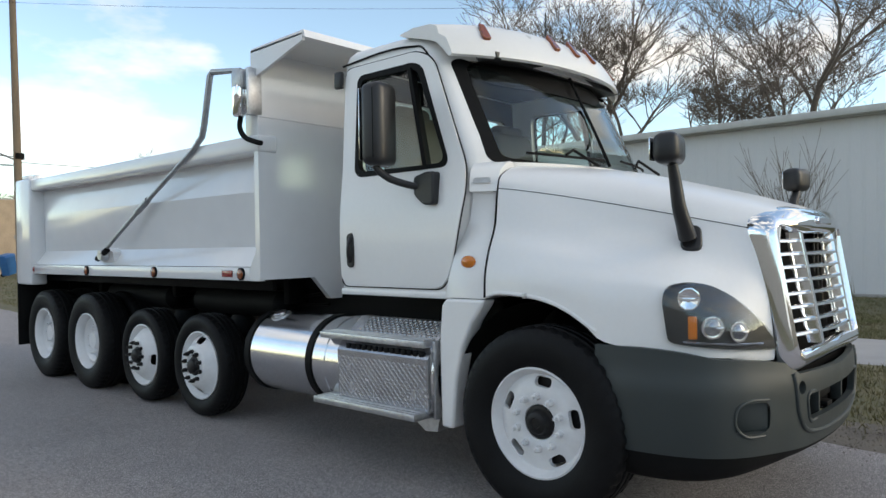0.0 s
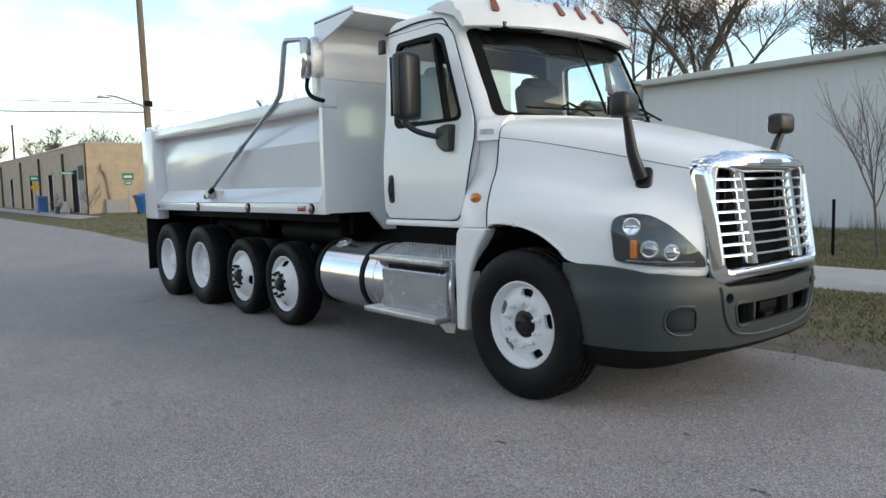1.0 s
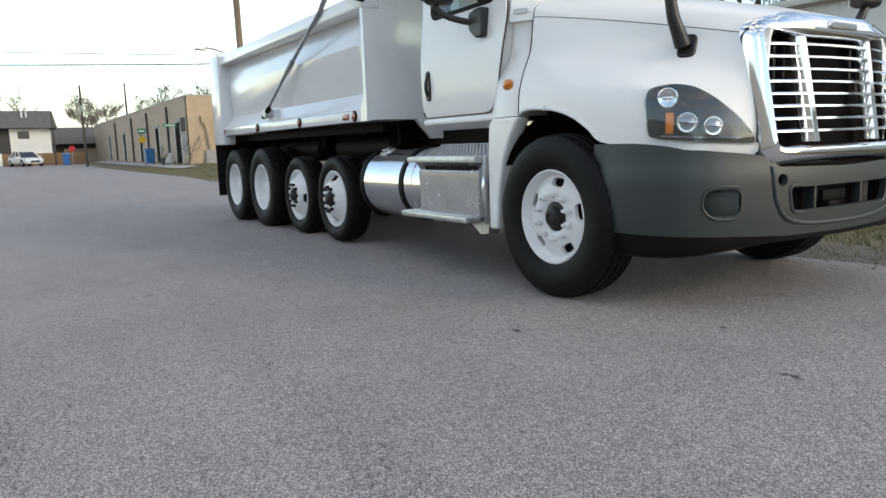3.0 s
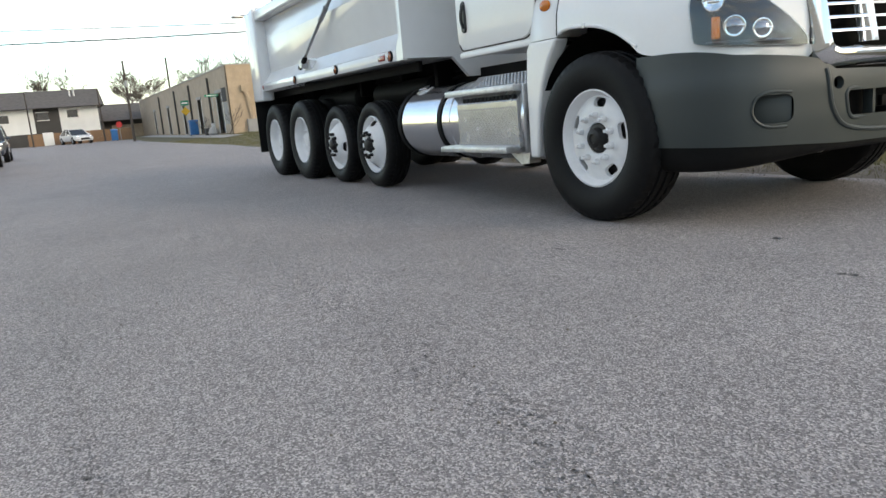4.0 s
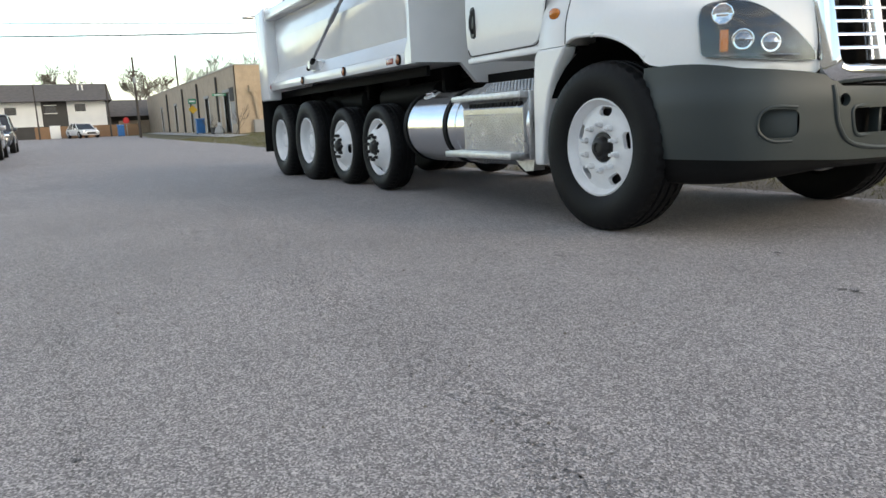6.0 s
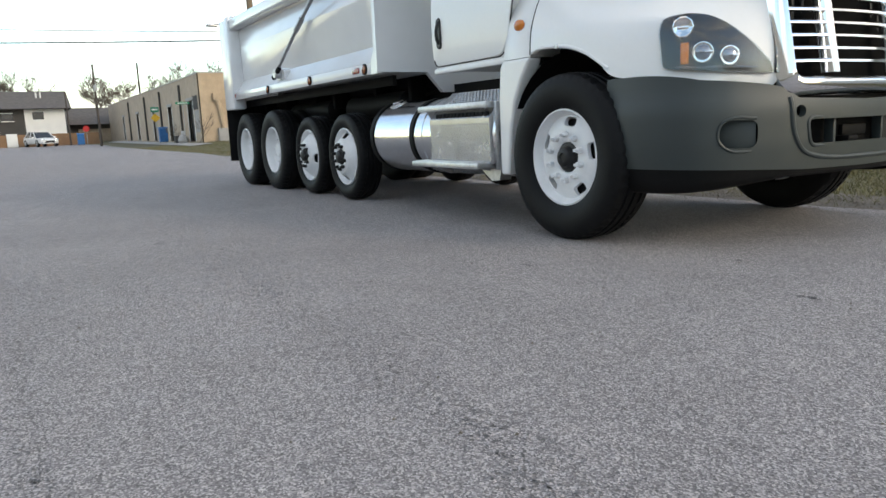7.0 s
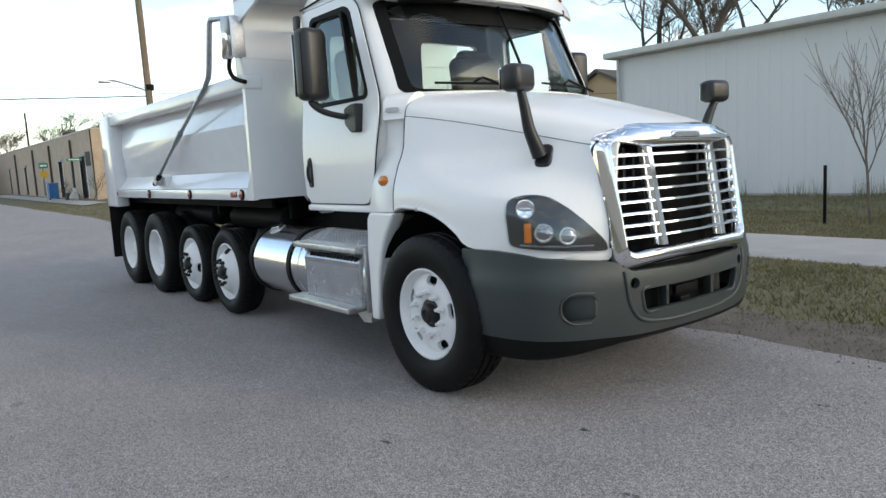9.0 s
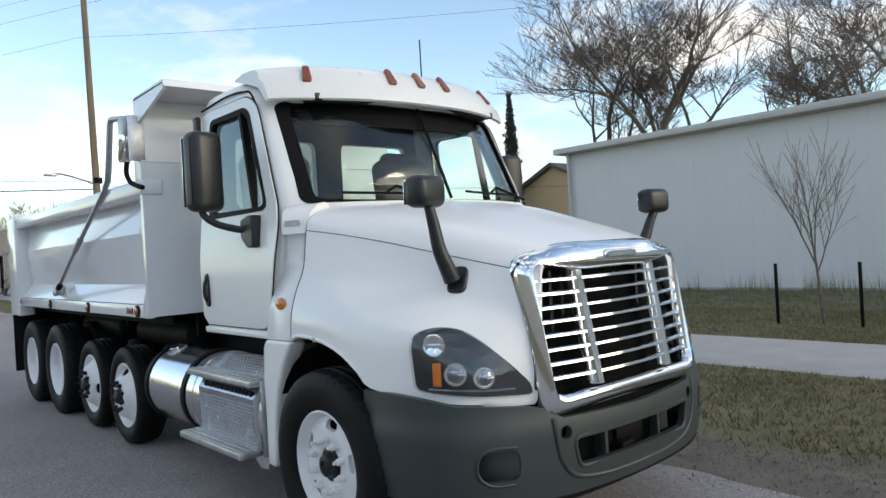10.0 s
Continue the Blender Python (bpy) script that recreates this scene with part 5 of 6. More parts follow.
# dirt strip and kerb-side gravel along the lawn
rows = []
for x in span(-7, 9, 60):
    e0 = EDGE + 0.02 + 0.1 * noise.noise(Vector((x * 1.1, 2, 3)))
    e1 = EDGE + 1.05 + 0.35 * noise.noise(Vector((x * 0.7, 9, 3)))
    rows.append([(x, e0, -0.016), (x, (e0 + e1) / 2, -0.006), (x, e1, -0.026)])
tagged(mesh_ob("dirt_verge", grid(rows), DIRT, 60), "bare gravelly dirt along the asphalt edge", "verge", kind="structure")

path_rows = [[(x, y, -0.004 if 5.42 < y < 7.7 else -0.04) for y in (5.36, 5.43, 6.5, 7.69, 7.76)] for x in span(-30, 24, 54)]
walkway = tagged(mesh_ob("pavement", grid(path_rows), CONCRETE, 60), "pale concrete footpath across the lawn", "footpath", kind="structure")

# loose grass on the lawn, denser and greener by the path
def tufts(name, n, x0, x1, y0, y1, h0, h1, label, seed, keep):
    r = random.Random(seed)
    verts, faces = [], []
    while len(faces) < n:
        x, y = r.uniform(x0, x1), r.uniform(y0, y1)
        if not keep(x, y, r):
            continue
        g = rise(x, y) - 0.03
        for _ in range(3):
            a, h, w = r.uniform(0, 6.3), r.uniform(h0, h1), r.uniform(0.004, 0.009)
            lx, ly = r.gauss(0, h * 0.55), r.gauss(0, h * 0.55)
            px, py = x + r.gauss(0, 0.03), y + r.gauss(0, 0.03)
            b = len(verts)
            verts += [(px - math.cos(a) * w, py - math.sin(a) * w, g), (px + math.cos(a) * w, py + math.sin(a) * w, g), (px + lx, py + ly, g + h)]
            faces.append((b, b + 1, b + 2))
    me = bpy.data.meshes.new(name)
    me.from_pydata(verts, [], faces)
    me.materials.append(GRASSB)
    return tagged(new(name, me), label, "grass", kind="stuff")


def lawn(x, y, r):
    if 5.3 < y < 7.8 or y < EDGE + 0.1:
        return False
    d = noise.noise(Vector((x * 0.6, y * 0.6, 1))) + (0.15 if y > 2.4 else -0.22) + (0.4 if 7.7 < y < 9.5 or 4.2 < y < 5.4 else 0)
    return r.random() < 0.45 + 0.6 * d


tufts("grass", 90000, -9, 5, 1.4, 12, 0.02, 0.07, "short patchy winter grass", 3, lawn)
tufts("grass", 20000, -14, 4, 10, 16.7, 0.04, 0.12, "dry taller grass by the shed wall", 5, lambda x, y, r: True)
tufts("grass", 24000, -44, -9, 2.6, 7.5, 0.03, 0.09, "thin verge grass", 6, lambda x, y, r: r.random() < 0.5 + 0.5 * noise.noise(Vector((x * 0.4, y * 0.8, 5))))

# pebbles and small debris on the asphalt and verge
pr = random.Random(8)
verts, faces = [], []
for _ in range(6000):
    if pr.random() < 0.9:
        x, y = pr.uniform(-4, 6), EDGE + pr.gauss(0.35, 0.33)
    else:
        x, y = pr.uniform(-6, 5), pr.uniform(-6, 1.2)
    s = pr.uniform(0.003, 0.011)
    b = len(verts)
    for dx, dy, dz in ((1, 0, 0), (0, 1, 0), (-1, 0, 0), (0, -1, 0), (0, 0, 1)):
        verts.append((x + dx * s * pr.uniform(0.6, 1.2), y + dy * s * pr.uniform(0.6, 1.2), -0.003 + dz * s))
    faces += [(b, b + 1, b + 4), (b + 1, b + 2, b + 4), (b + 2, b + 3, b + 4), (b + 3, b, b + 4)]
me = bpy.data.meshes.new("pebbles")
me.from_pydata(verts, [], faces)
me.materials.append(DIRT)
tagged(new("pebbles", me), "small stones scattered on asphalt and verge", "gravel", kind="stuff")

# ragged cracks and dark chips along an old patching seam
def crack(pts, spread, n, seed, size, material, name, label):
    r = random.Random(seed)
    path = smooth_path([(x, y, 0) for x, y in pts], 10)
    verts, faces = [], []
    for _ in range(n):
        k = r.randrange(len(path) - 1)
        p = path[k].lerp(path[k + 1], r.random())
        if noise.noise(Vector((p.x * 2.2, p.y * 2.2, seed))) < -0.25:
            continue
        cx, cy, a, q = p.x + r.gauss(0, spread), p.y + r.gauss(0, spread), r.uniform(0, 6.3), size * r.uniform(0.5, 1.6)
        b = len(verts)
        m = 5
        for i in range(m):
            rr = q * r.uniform(0.5, 1.1)
            verts.append((cx + rr * math.cos(a + 6.283 * i / m) * 1.4, cy + rr * math.sin(a + 6.283 * i / m) * 0.8, rise(cx, cy) + 0.0025))
        faces.append(tuple(range(b, b + m)))
    me = bpy.data.meshes.new(name)
    me.from_pydata(verts, [], faces)
    me.materials.append(material)
    return tagged(new(name, me), label, "road damage", kind="stuff")


TAR = mat("old_tar", (0.19, 0.18, 0.178), 0.9, vary=0.3, scale=30, bump=0.4)
crack_chips = crack([(-3.5, -3.05), (-0.9, -3.13), (0.1, -3.19), (1.2, -3.25), (2.07, -3.26), (2.7, -3.38)], 0.07, 1500, 41, 0.0045, TAR, "crack_chips", "dark chips along an old seam in the asphalt")
crack([(-2.0, -4.35), (-0.38, -4.26), (1.73, -4.19), (2.5, -4.12)], 0.025, 900, 42, 0.004, TAR, "crack_chips", "fine dark crack in the asphalt")
for k, (x, y) in enumerate(((1.155, -1.032), (1.802, -1.477), (1.87, 0.17), (0.5, -1.9), (-1.2, -1.9))):
    crack([(x - 0.035, y), (x + 0.035, y + 0.01)], 0.009, 34, 60 + k, 0.006, TAR, "tar_spot", "small dark tar spot on the asphalt")

# ---- grey metal shed across the lawn ----
shed = thing("metal_shed", "long pale grey sheet-metal warehouse with plain wall", "warehouse")
WY, WH, X0, X1 = 16.75, 4.66, -12.4, 16.0
ribs = []
x = X0
rows = []
while x < X1:
    for dx, dy in ((0, 0), (0.26, 0), (0.28, -0.008), (0.32, -0.008), (0.34, 0)):
        rows.append([(x + dx, WY + dy, -0.1), (x + dx, WY + dy, WH)])
    x += 0.34
part("wall", grid(rows), METALW, shed, "grey ribbed sheet-metal wall", 0)
part("end_wall", box(X0, WY, -0.1, X0 + 0.1, WY + 22, WH), METALW, shed)
part("far_wall", box(X0, WY + 21.9, -0.1, X1, WY + 22, WH), METALW, shed)
part("roof", prism([(WY - 0.25, WH + 0.12), (WY + 11, WH + 1.3), (WY + 22.2, WH + 0.12), (WY + 22.2, WH), (WY - 0.25, WH)], "x", X0 - 0.2, X1), METALT, shed, "shallow metal roof")
part("gutter", rbox(X0 - 0.3, WY - 0.42, WH + 0.02, X1, WY - 0.2, WH + 0.22, 0.03), METALT, shed, "pale grey gutter")
part("downpipe", tube([(X0 + 0.12, WY - 0.12, WH), (X0 + 0.12, WY - 0.12, 0)], 0.06, 8), METALT, shed)
part("base_strip", rbox(X0, WY - 0.06, -0.1, X1, WY - 0.025, 0.05, 0.01), CONCRETE, shed)
part("roof_vent", rbox(-9.6, 26, WH + 0.6, -9.0, 26.6, WH + 1.25, 0.03), METALT, shed)
sw_r = random.Random(12)
verts, faces = [], []
for _ in range(900):   # dry weeds at the foot of the wall
    x = sw_r.uniform(X0, 4)
    if noise.noise(Vector((x * 0.9, 4, 4))) < -0.05:
        continue
    h, a = sw_r.uniform(0.1, 0.65), sw_r.uniform(0, 6.3)
    y = WY - sw_r.uniform(0.08, 0.25)
    b = len(verts)
    verts += [(x - 0.006, y, -0.03), (x + 0.006, y, -0.03), (x + sw_r.gauss(0, 0.08), y - abs(sw_r.gauss(0, 0.05)), h)]
    faces.append((b, b + 1, b + 2))
me = bpy.data.meshes.new("weeds")
me.from_pydata(verts, [], faces)
me.materials.append(GRASSB)
tagged(new("weeds", me), "dry weeds at the foot of the shed wall", "weeds", kind="stuff")

for x in (-2.27, -0.9):
    post = thing("fence_post", "thin dark steel fence post in the lawn", "post", "lawn posts", at=pose(x, 9.62, -0.03))
    part("shaft", rbox(-0.025, -0.02, 0, 0.025, 0.02, 1.08, 0.004), SEAL, post)
    part("stud", rbox(-0.006, -0.03, 0.2, 0.006, 0.03, 1.02, 0.002), SEAL, post)


# ---- bare trees ----
def bare_tree(name, x, y, z, h, r0, spread, seed, label, levels=5, lean=0.0, trunk_frac=0.3, kids=(3, 4), twig=0.005, crook=0.13, fork=0.62):
    rr = random.Random(seed)
    tree = thing(name, label, "tree", at=pose(x, y, z))
    trunk, crown = bmesh.new(), bmesh.new()

    def limb(p, d, length, r, lev):
        n = 4 if lev < levels - 1 else 3
        pts, rs, q, dd = [p], [r], Vector(p), Vector(d)
        for k in range(n):
            dd = (dd + Vector((rr.gauss(0, crook), rr.gauss(0, crook), rr.gauss(0.04, 0.1)))).normalized()
            q = q + dd * length / n
            pts.append(q.copy())
            rs.append(max(twig, r * (1 - 0.42 * (k + 1) / n)))
        add_tube(trunk if lev < 2 else crown, pts, rs, 8 if lev < 2 else (5 if lev < 3 else 3))
        if lev >= levels:
            return
        m = rr.randint(*kids) + (1 if lev >= 2 else 0)
        for i in range(m):
            t = 0.35 + 0.65 * (i + rr.random()) / m if lev else fork + (1 - fork) * (i + rr.random() * 0.8) / m
            k = min(n - 1, int(t * n))
            base = pts[k].lerp(pts[k + 1], t * n - k) if t < 1 else pts[-1]
            az = rr.uniform(0, 2 * PI) if lev else 2 * PI * (i + rr.random() * 0.5) / m
            side = Vector((math.cos(az), math.sin(az), 0))
            nd = (dd * rr.uniform(0.5, 0.9) + side * spread * rr.uniform(0.6, 1.1) + Vector((0, 0, 0.12))).normalized()
            limb(base, nd, length * rr.uniform(0.52, 0.8), rs[k] * rr.uniform(0.5, 0.7), lev + 1)
        limb(pts[-1], dd, length * 0.72, rs[-1] * 0.85, lev + 1)

    limb(Vector((0, 0, -0.3)), Vector((lean, 0, 1)).normalized(), h * trunk_frac, r0, 0)
    part("trunk", trunk, BARK, tree, "", 60)
    part("crown", crown, TWIG, tree, "leafless branches", 60)
    return tree


bare_tree("sapling", -1.53, 9.75, -0.03, 2.6, 0.035, 0.45, 11, "slender leafless sapling in the lawn", 3, 0.0, 0.56, (4, 5), 0.0035, 0.05, 0.8)
bare_tree("bare_tree", -24.5, 41, 0, 28, 0.55, 0.8, 21, "tall leafless hardwood behind the shed", 6, 0.0, 0.3, (2, 3), 0.014)
bare_tree("bare_tree", -30, 43, 0, 25, 0.42, 0.8, 22, "leafless hardwood behind the shed", 6, 0.1, 0.33, (2, 3), 0.014)
bare_tree("bare_tree", -11.5, 44, 0, 25, 0.48, 0.9, 23, "broad leafless hardwood behind the shed", 6, 0.0, 0.3, (2, 3), 0.014)
bare_tree("bare_tree", -3, 52, 0, 24, 0.45, 0.85, 24, "leafless hardwood behind the shed", 6, 0.0, 0.32, (2, 3), 0.016)
bare_tree("bare_tree", -18, 50, 0, 24, 0.42, 0.85, 25, "leafless hardwood behind the shed", 6, 0.0, 0.32, (2, 3), 0.016)
for x, y, h, sd in ((-42, 24, 11, 31), (-55, 30, 12, 32), (-52, 34, 12, 33), (-66, 30, 13, 34), (-78, 18, 12, 35), (-95, 14, 13, 36), (-104, 8, 12, 37), (-110, -1, 13, 38), (-90, 26, 12, 39), (-72, -17, 9, 40)):
    bare_tree("bare_tree", x, y, rise(x, y), h, 0.02 * h, 0.85, sd, "leafless tree in the distance", 5, 0.0, 0.3, (2, 4), 0.016)
cyp = thing("cypress", "dark narrow evergreen behind the shed", "tree", at=pose(-41, 45, 0))
part("trunk", tube([(0, 0, 0), (0, 0, 12)], [0.25, 0.05], 8), BARK, cyp)
cr = random.Random(3)
verts, faces = [], []
for _ in range(5000):
    z = cr.uniform(0.6, 15.2)
    rad = 1.05 * (1 - (z / 15.5) ** 2.2) * cr.uniform(0.3, 1.0) * min(1, z / 2)
    a = cr.uniform(0, 6.3)
    c = Vector((math.cos(a) * rad, math.sin(a) * rad, z))
    b = len(verts)
    for _k in range(3):
        verts.append(tuple(c + Vector((cr.gauss(0, 0.1), cr.gauss(0, 0.1), cr.gauss(0.08, 0.16)))))
    faces.append((b, b + 1, b + 2))
me = bpy.data.meshes.new("crown")
me.from_pydata(verts, [], faces)
me.materials.append(mat("cypress_green", (0.035, 0.045, 0.03), 0.9, vary=0.3))
c_ob = new("crown", me)
c_ob.parent = cyp

# ---- tan brick building ----
bb = thing("brick_building", "low tan brick commercial building with boarded openings", "building")
BX, BY, BZ1 = -42.0, 6.2, 4.46
# the long wall's shade is painted by its browner brick
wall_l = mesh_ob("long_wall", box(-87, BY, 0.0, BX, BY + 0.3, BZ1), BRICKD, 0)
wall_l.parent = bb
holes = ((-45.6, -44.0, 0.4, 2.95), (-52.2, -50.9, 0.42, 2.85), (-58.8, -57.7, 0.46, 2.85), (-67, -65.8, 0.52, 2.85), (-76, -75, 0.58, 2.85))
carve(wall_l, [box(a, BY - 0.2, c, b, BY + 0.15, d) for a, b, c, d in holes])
tagged(wall_l, "brick wall with doorways, its shade put into the browner colour")
for a, b, c, d in holes:
    dr = part("doorway", box(a, BY + 0.13, c, b, BY + 0.17, d), WINDARK, bb, "dark recessed doorway")
    for e in (a - 0.08, b):
        part("door_jamb", box(e, BY - 0.03, c, e + 0.08, BY + 0.12, d), STUCCO, dr)
    part("lintel", rbox(a - 0.2, BY - 0.06, d, b + 0.2, BY + 0.05, d + 0.2, 0.02), CONCRETE, dr)
part("boarded_window", box(-43.9, BY - 0.03, 2.35, -42.7, BY + 0.05, 3.2), SIDED, bb)
part("boarded_window", box(-43.7, BY - 0.02, 0.95, -42.6, BY + 0.05, 2.3), CONCRETE, bb)
for x in (-47.5, -54.8, -61.8, -71):
    part("downpipe", tube([(x, BY - 0.08, 4.1), (x, BY - 0.08, rise(x, BY))], 0.07, 8), SIDED, bb)
part("side_wall", box(BX - 0.3, BY + 0.3, 0.2, BX, 27, BZ1), BRICK, bb, "tan brick end wall, its sunlight put into the warmer colour")
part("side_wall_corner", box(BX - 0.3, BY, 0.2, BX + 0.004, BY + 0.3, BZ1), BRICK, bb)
part("roof", box(-87, BY + 0.1, BZ1 - 0.25, BX - 0.1, 27, BZ1 - 0.1), SHINGLE, bb)
part("parapet_cap", box(-87.1, BY - 0.05, BZ1, BX + 0.05, BY + 0.36, BZ1 + 0.07), METALT, bb)
part("parapet_cap", box(BX - 0.36, BY + 0.36, BZ1, BX + 0.05, 27, BZ1 + 0.07), METALT, bb)
dp = part("drain_pipe", tube([(BX + 0.12, BY + 0.9, 3.0), (BX + 0.12, BY + 1.1, 2.6), (BX + 0.12, BY + 1.3, 0.9)], 0.14, 8), BRICK, bb)
part("scupper", box(BX + 0.0, BY + 0.75, 2.85, BX + 0.25, BY + 1.25, 3.25), BRICK, dp)
part("lintel_band", box(BX, BY + 3.4, 2.3, BX + 0.06, 14, 2.5), CONCRETE, bb)
part("boarded_bay", box(BX, BY + 3.6, 0.8, BX + 0.03, 13.6, 2.28), mat("pale_panel", (0.5, 0.38, 0.25), 0.85, vary=0.08), bb)
part("brick_plinth", box(BX, BY + 0.9, 0.3, BX + 0.3, BY + 2.2, 1.15), CONCRETE, bb)
part("roof_tank", lathe([(4.4, 1.5), (4.7, 1.45), (4.9, 1.1), (5.0, 0.0)], "z", 20, (-46, 14, 0)), SHINGLE, bb)
# brick courses: recessed joints on the end wall's visible stretch are cast as thin projecting courses
for k in range(8):
    part("brick_course", box(BX + 0.0, BY + 0.3, 0.55 + 0.5 * k, BX + 0.012, 16, 0.56 + 0.5 * k), BRICKD, bb)

# ---- utility poles, wires, street lamp ----
def pole(x, y, h, r, label, arms=True, lean=0.0, wood=WOODP):
    p = thing("utility_pole", label, "utility pole", at=pose(x, y, rise(x, y)))
    part("shaft", tube([(0, 0, -0.3), (0, lean * h, h)], [r, r * 0.7], 12), wood, p)
    if arms:
        part("crossarm", rbox(-0.06, -1.2, h - 1.0, 0.06, 1.2, h - 0.86, 0.01), WOODP, p)
        for y2 in (-1.05, -0.4, 0.4, 1.05):
            part("insulator", lathe([(h - 0.86, 0.03), (h - 0.8, 0.06), (h - 0.72, 0.04), (h - 0.7, 0.0)], "z", 8, (0, y2, 0)), STEEL, p)
    return p


p1 = pole(-37, 8.3, 16.8, 0.2, "tall brown wooden utility pole with lamp arm", True, -0.012)
lampm = part("lamp_arm", tube(smooth_path([(0, 0, 5.7), (0.0, -0.8, 6.0), (0, -1.7, 6.25), (0, -2.1, 6.25)]), 0.045, 8), STEEL, p1, "curved steel lamp arm")
part("lamp_head", rbox(-0.12, -2.55, 6.13, 0.12, -1.95, 6.25, 0.04), STEEL, lampm)
part("bracket", lathe([(5.8, 0.24), (6.1, 0.24)], "z", 12), SEAL, p1)
thin = pole(-60, 2.33, 6.35, 0.11, "thin dark wooden utility pole beside the street", False, 0.0, POLED)
part("spacer_arm", rbox(-0.05, -0.35, 5.2, 0.05, 0.35, 5.28, 0.01), POLED, thin)
part("transformer", lathe([(4.3, 0.1), (4.32, 0.14), (4.75, 0.14), (4.78, 0.1)], "z", 12, (0.22, 0, 0)), STEEL, thin)
pole(-80, 8.7, 8.0, 0.13, "distant wooden utility pole", False, 0.0, POLED)
pole(-75, 1.2, 5.1, 0.09, "distant thin pole by the fence", False, 0.0, POLED)
pole(-74, -5.0, 5.0, 0.08, "distant thin pole by the fence", False, 0.0, POLED)


def wire(a, b, sag, r=0.012):
    pts = []
    for k in range(25):
        u = k / 24
        p = Vector(a).lerp(Vector(b), u)
        p.z -= sag * 4 * u * (1 - u)
        pts.append(p)
    return tagged(mesh_ob("power_line", tube(pts, r, 5), SEAL, 60), "thin black overhead cable", "cable")


wire((-37, 8.3, 5.85), (-41, -45, 5.9), 0.48, 0.032)
wire((-37, 8.2, 6.28), (-41, -45, 6.6), 0.3, 0.018)
wire((-37, 8.4, 6.0), (-30, 60, 6.6), 0.4, 0.014)
for dy, dz in ((-1.05, 16.1), (1.05, 16.1), (-0.4, 13.8)):
    wire((-37, 8.1 + dy, dz), (-90, -32 + dy, dz - 1.5), 1.2, 0.007)
    wire((-37, 8.1 + dy, dz), (20, 52 + dy, dz), 1.4, 0.007)

# ---- end of the street: house, fence, second house ----
END_DROP = -0.6   # the lots at the street's end lie this far below their drawn datum
hs = thing("row_house", "two-storey white and dark-sided house under a grey shingle roof", "house", at=pose(0, 0, END_DROP))
hz = 0.95
part("wall", box(-88, -24, hz, -80, 1.3, 4.75), SIDED, hs, "dark siding")
for y0, y1, z0, z1 in ((-24, -11.0, 2.3, 4.7), (-8.9, -4.6, 2.2, 4.7), (-2.3, 1.3, 2.2, 4.75), (-2.3, 1.3, hz, 2.2)):
    part("white_panel", box(-80.15, y0, z0, -79.9, y1, z1), STUCCO, hs, "white siding")
for y0, z0 in ((-4.3, 3.5), (-1.6, 3.6), (-7.8, 3.4), (-12.6, 3.4), (-0.9, 1.3)):
    w = part("window", box(-79.9, y0, z0, -79.86, y0 + 1.0, z0 + 0.75), WINDARK, hs)
    for e in (z0 - 0.07, z0 + 0.75):
        part("window_trim", box(-79.9, y0 - 0.07, e, -79.84, y0 + 1.07, e + 0.07), STUCCO, w)
part("roof", prism([(-78.9, 4.65), (-84, 6.6), (-89, 4.65), (-84, 4.5)], "y", -24.5, 1.9), SHINGLE, hs, "grey shingle roof")
for y in (-1.0, -0.6):
    part("roof_vent", tube([(-82, y, 5.7), (-82, y, 6.4)], 0.08, 6), STUCCO, hs)
h2 = thing("small_house", "low dark house with a grey hip roof", "house", at=pose(0, 0, END_DROP))
part("wall", box(-95, 2.2, 1.0, -88, 8.5, 3.2), SIDED, h2)
part("roof", prism([(-86.8, 3.1), (-91.5, 5.1), (-96, 3.1)], "y", 1.8, 9), SHINGLE, h2)
part("garage_door", box(-88.0, 3.0, 1.05, -87.95, 6.5, 2.6), BRICKD, h2)
fence = thing("board_fence", "reddish cedar board fence at the street's end", "fence", at=pose(0, 0, END_DROP))
fr = random.Random(2)
bmesh_plank = box(-0.012, -0.075, 0, 0.012, 0.075, 1.15)
me_plank = bpy.data.meshes.new("plank")
bmesh_plank.to_mesh(me_plank)
bmesh_plank.free()
me_plank.materials.append(FENCEW)
for k in range(62):
    pl = new("plank", me_plank)
    pl.parent = fence
    pl.location = (-76, -5.3 + 0.152 * k, 0.95 + fr.uniform(-0.02, 0.02))
part("fence_rail", box(-76.06, -5.4, 1.8, -76.02, 4.1, 1.9), FENCEW, fence)
gate = thing("white_gate", "white painted gate in the board fence", "gate", at=pose(0, 0, END_DROP))
part("leaf", rbox(-75.9, -4.1, 0.95, -75.84, -3.2, 2.2, 0.02), STUCCO, gate)
sg = thing("notice_board", "small white board on the fence", "sign", at=pose(0, 0, END_DROP))
part("board", rbox(-75.99, -2.0, 1.65, -75.94, -0.9, 2.08, 0.01), STUCCO, sg)
part("stake", rbox(-75.99, -1.5, 0.9, -75.95, -1.4, 1.66, 0.005), FENCEW, sg)


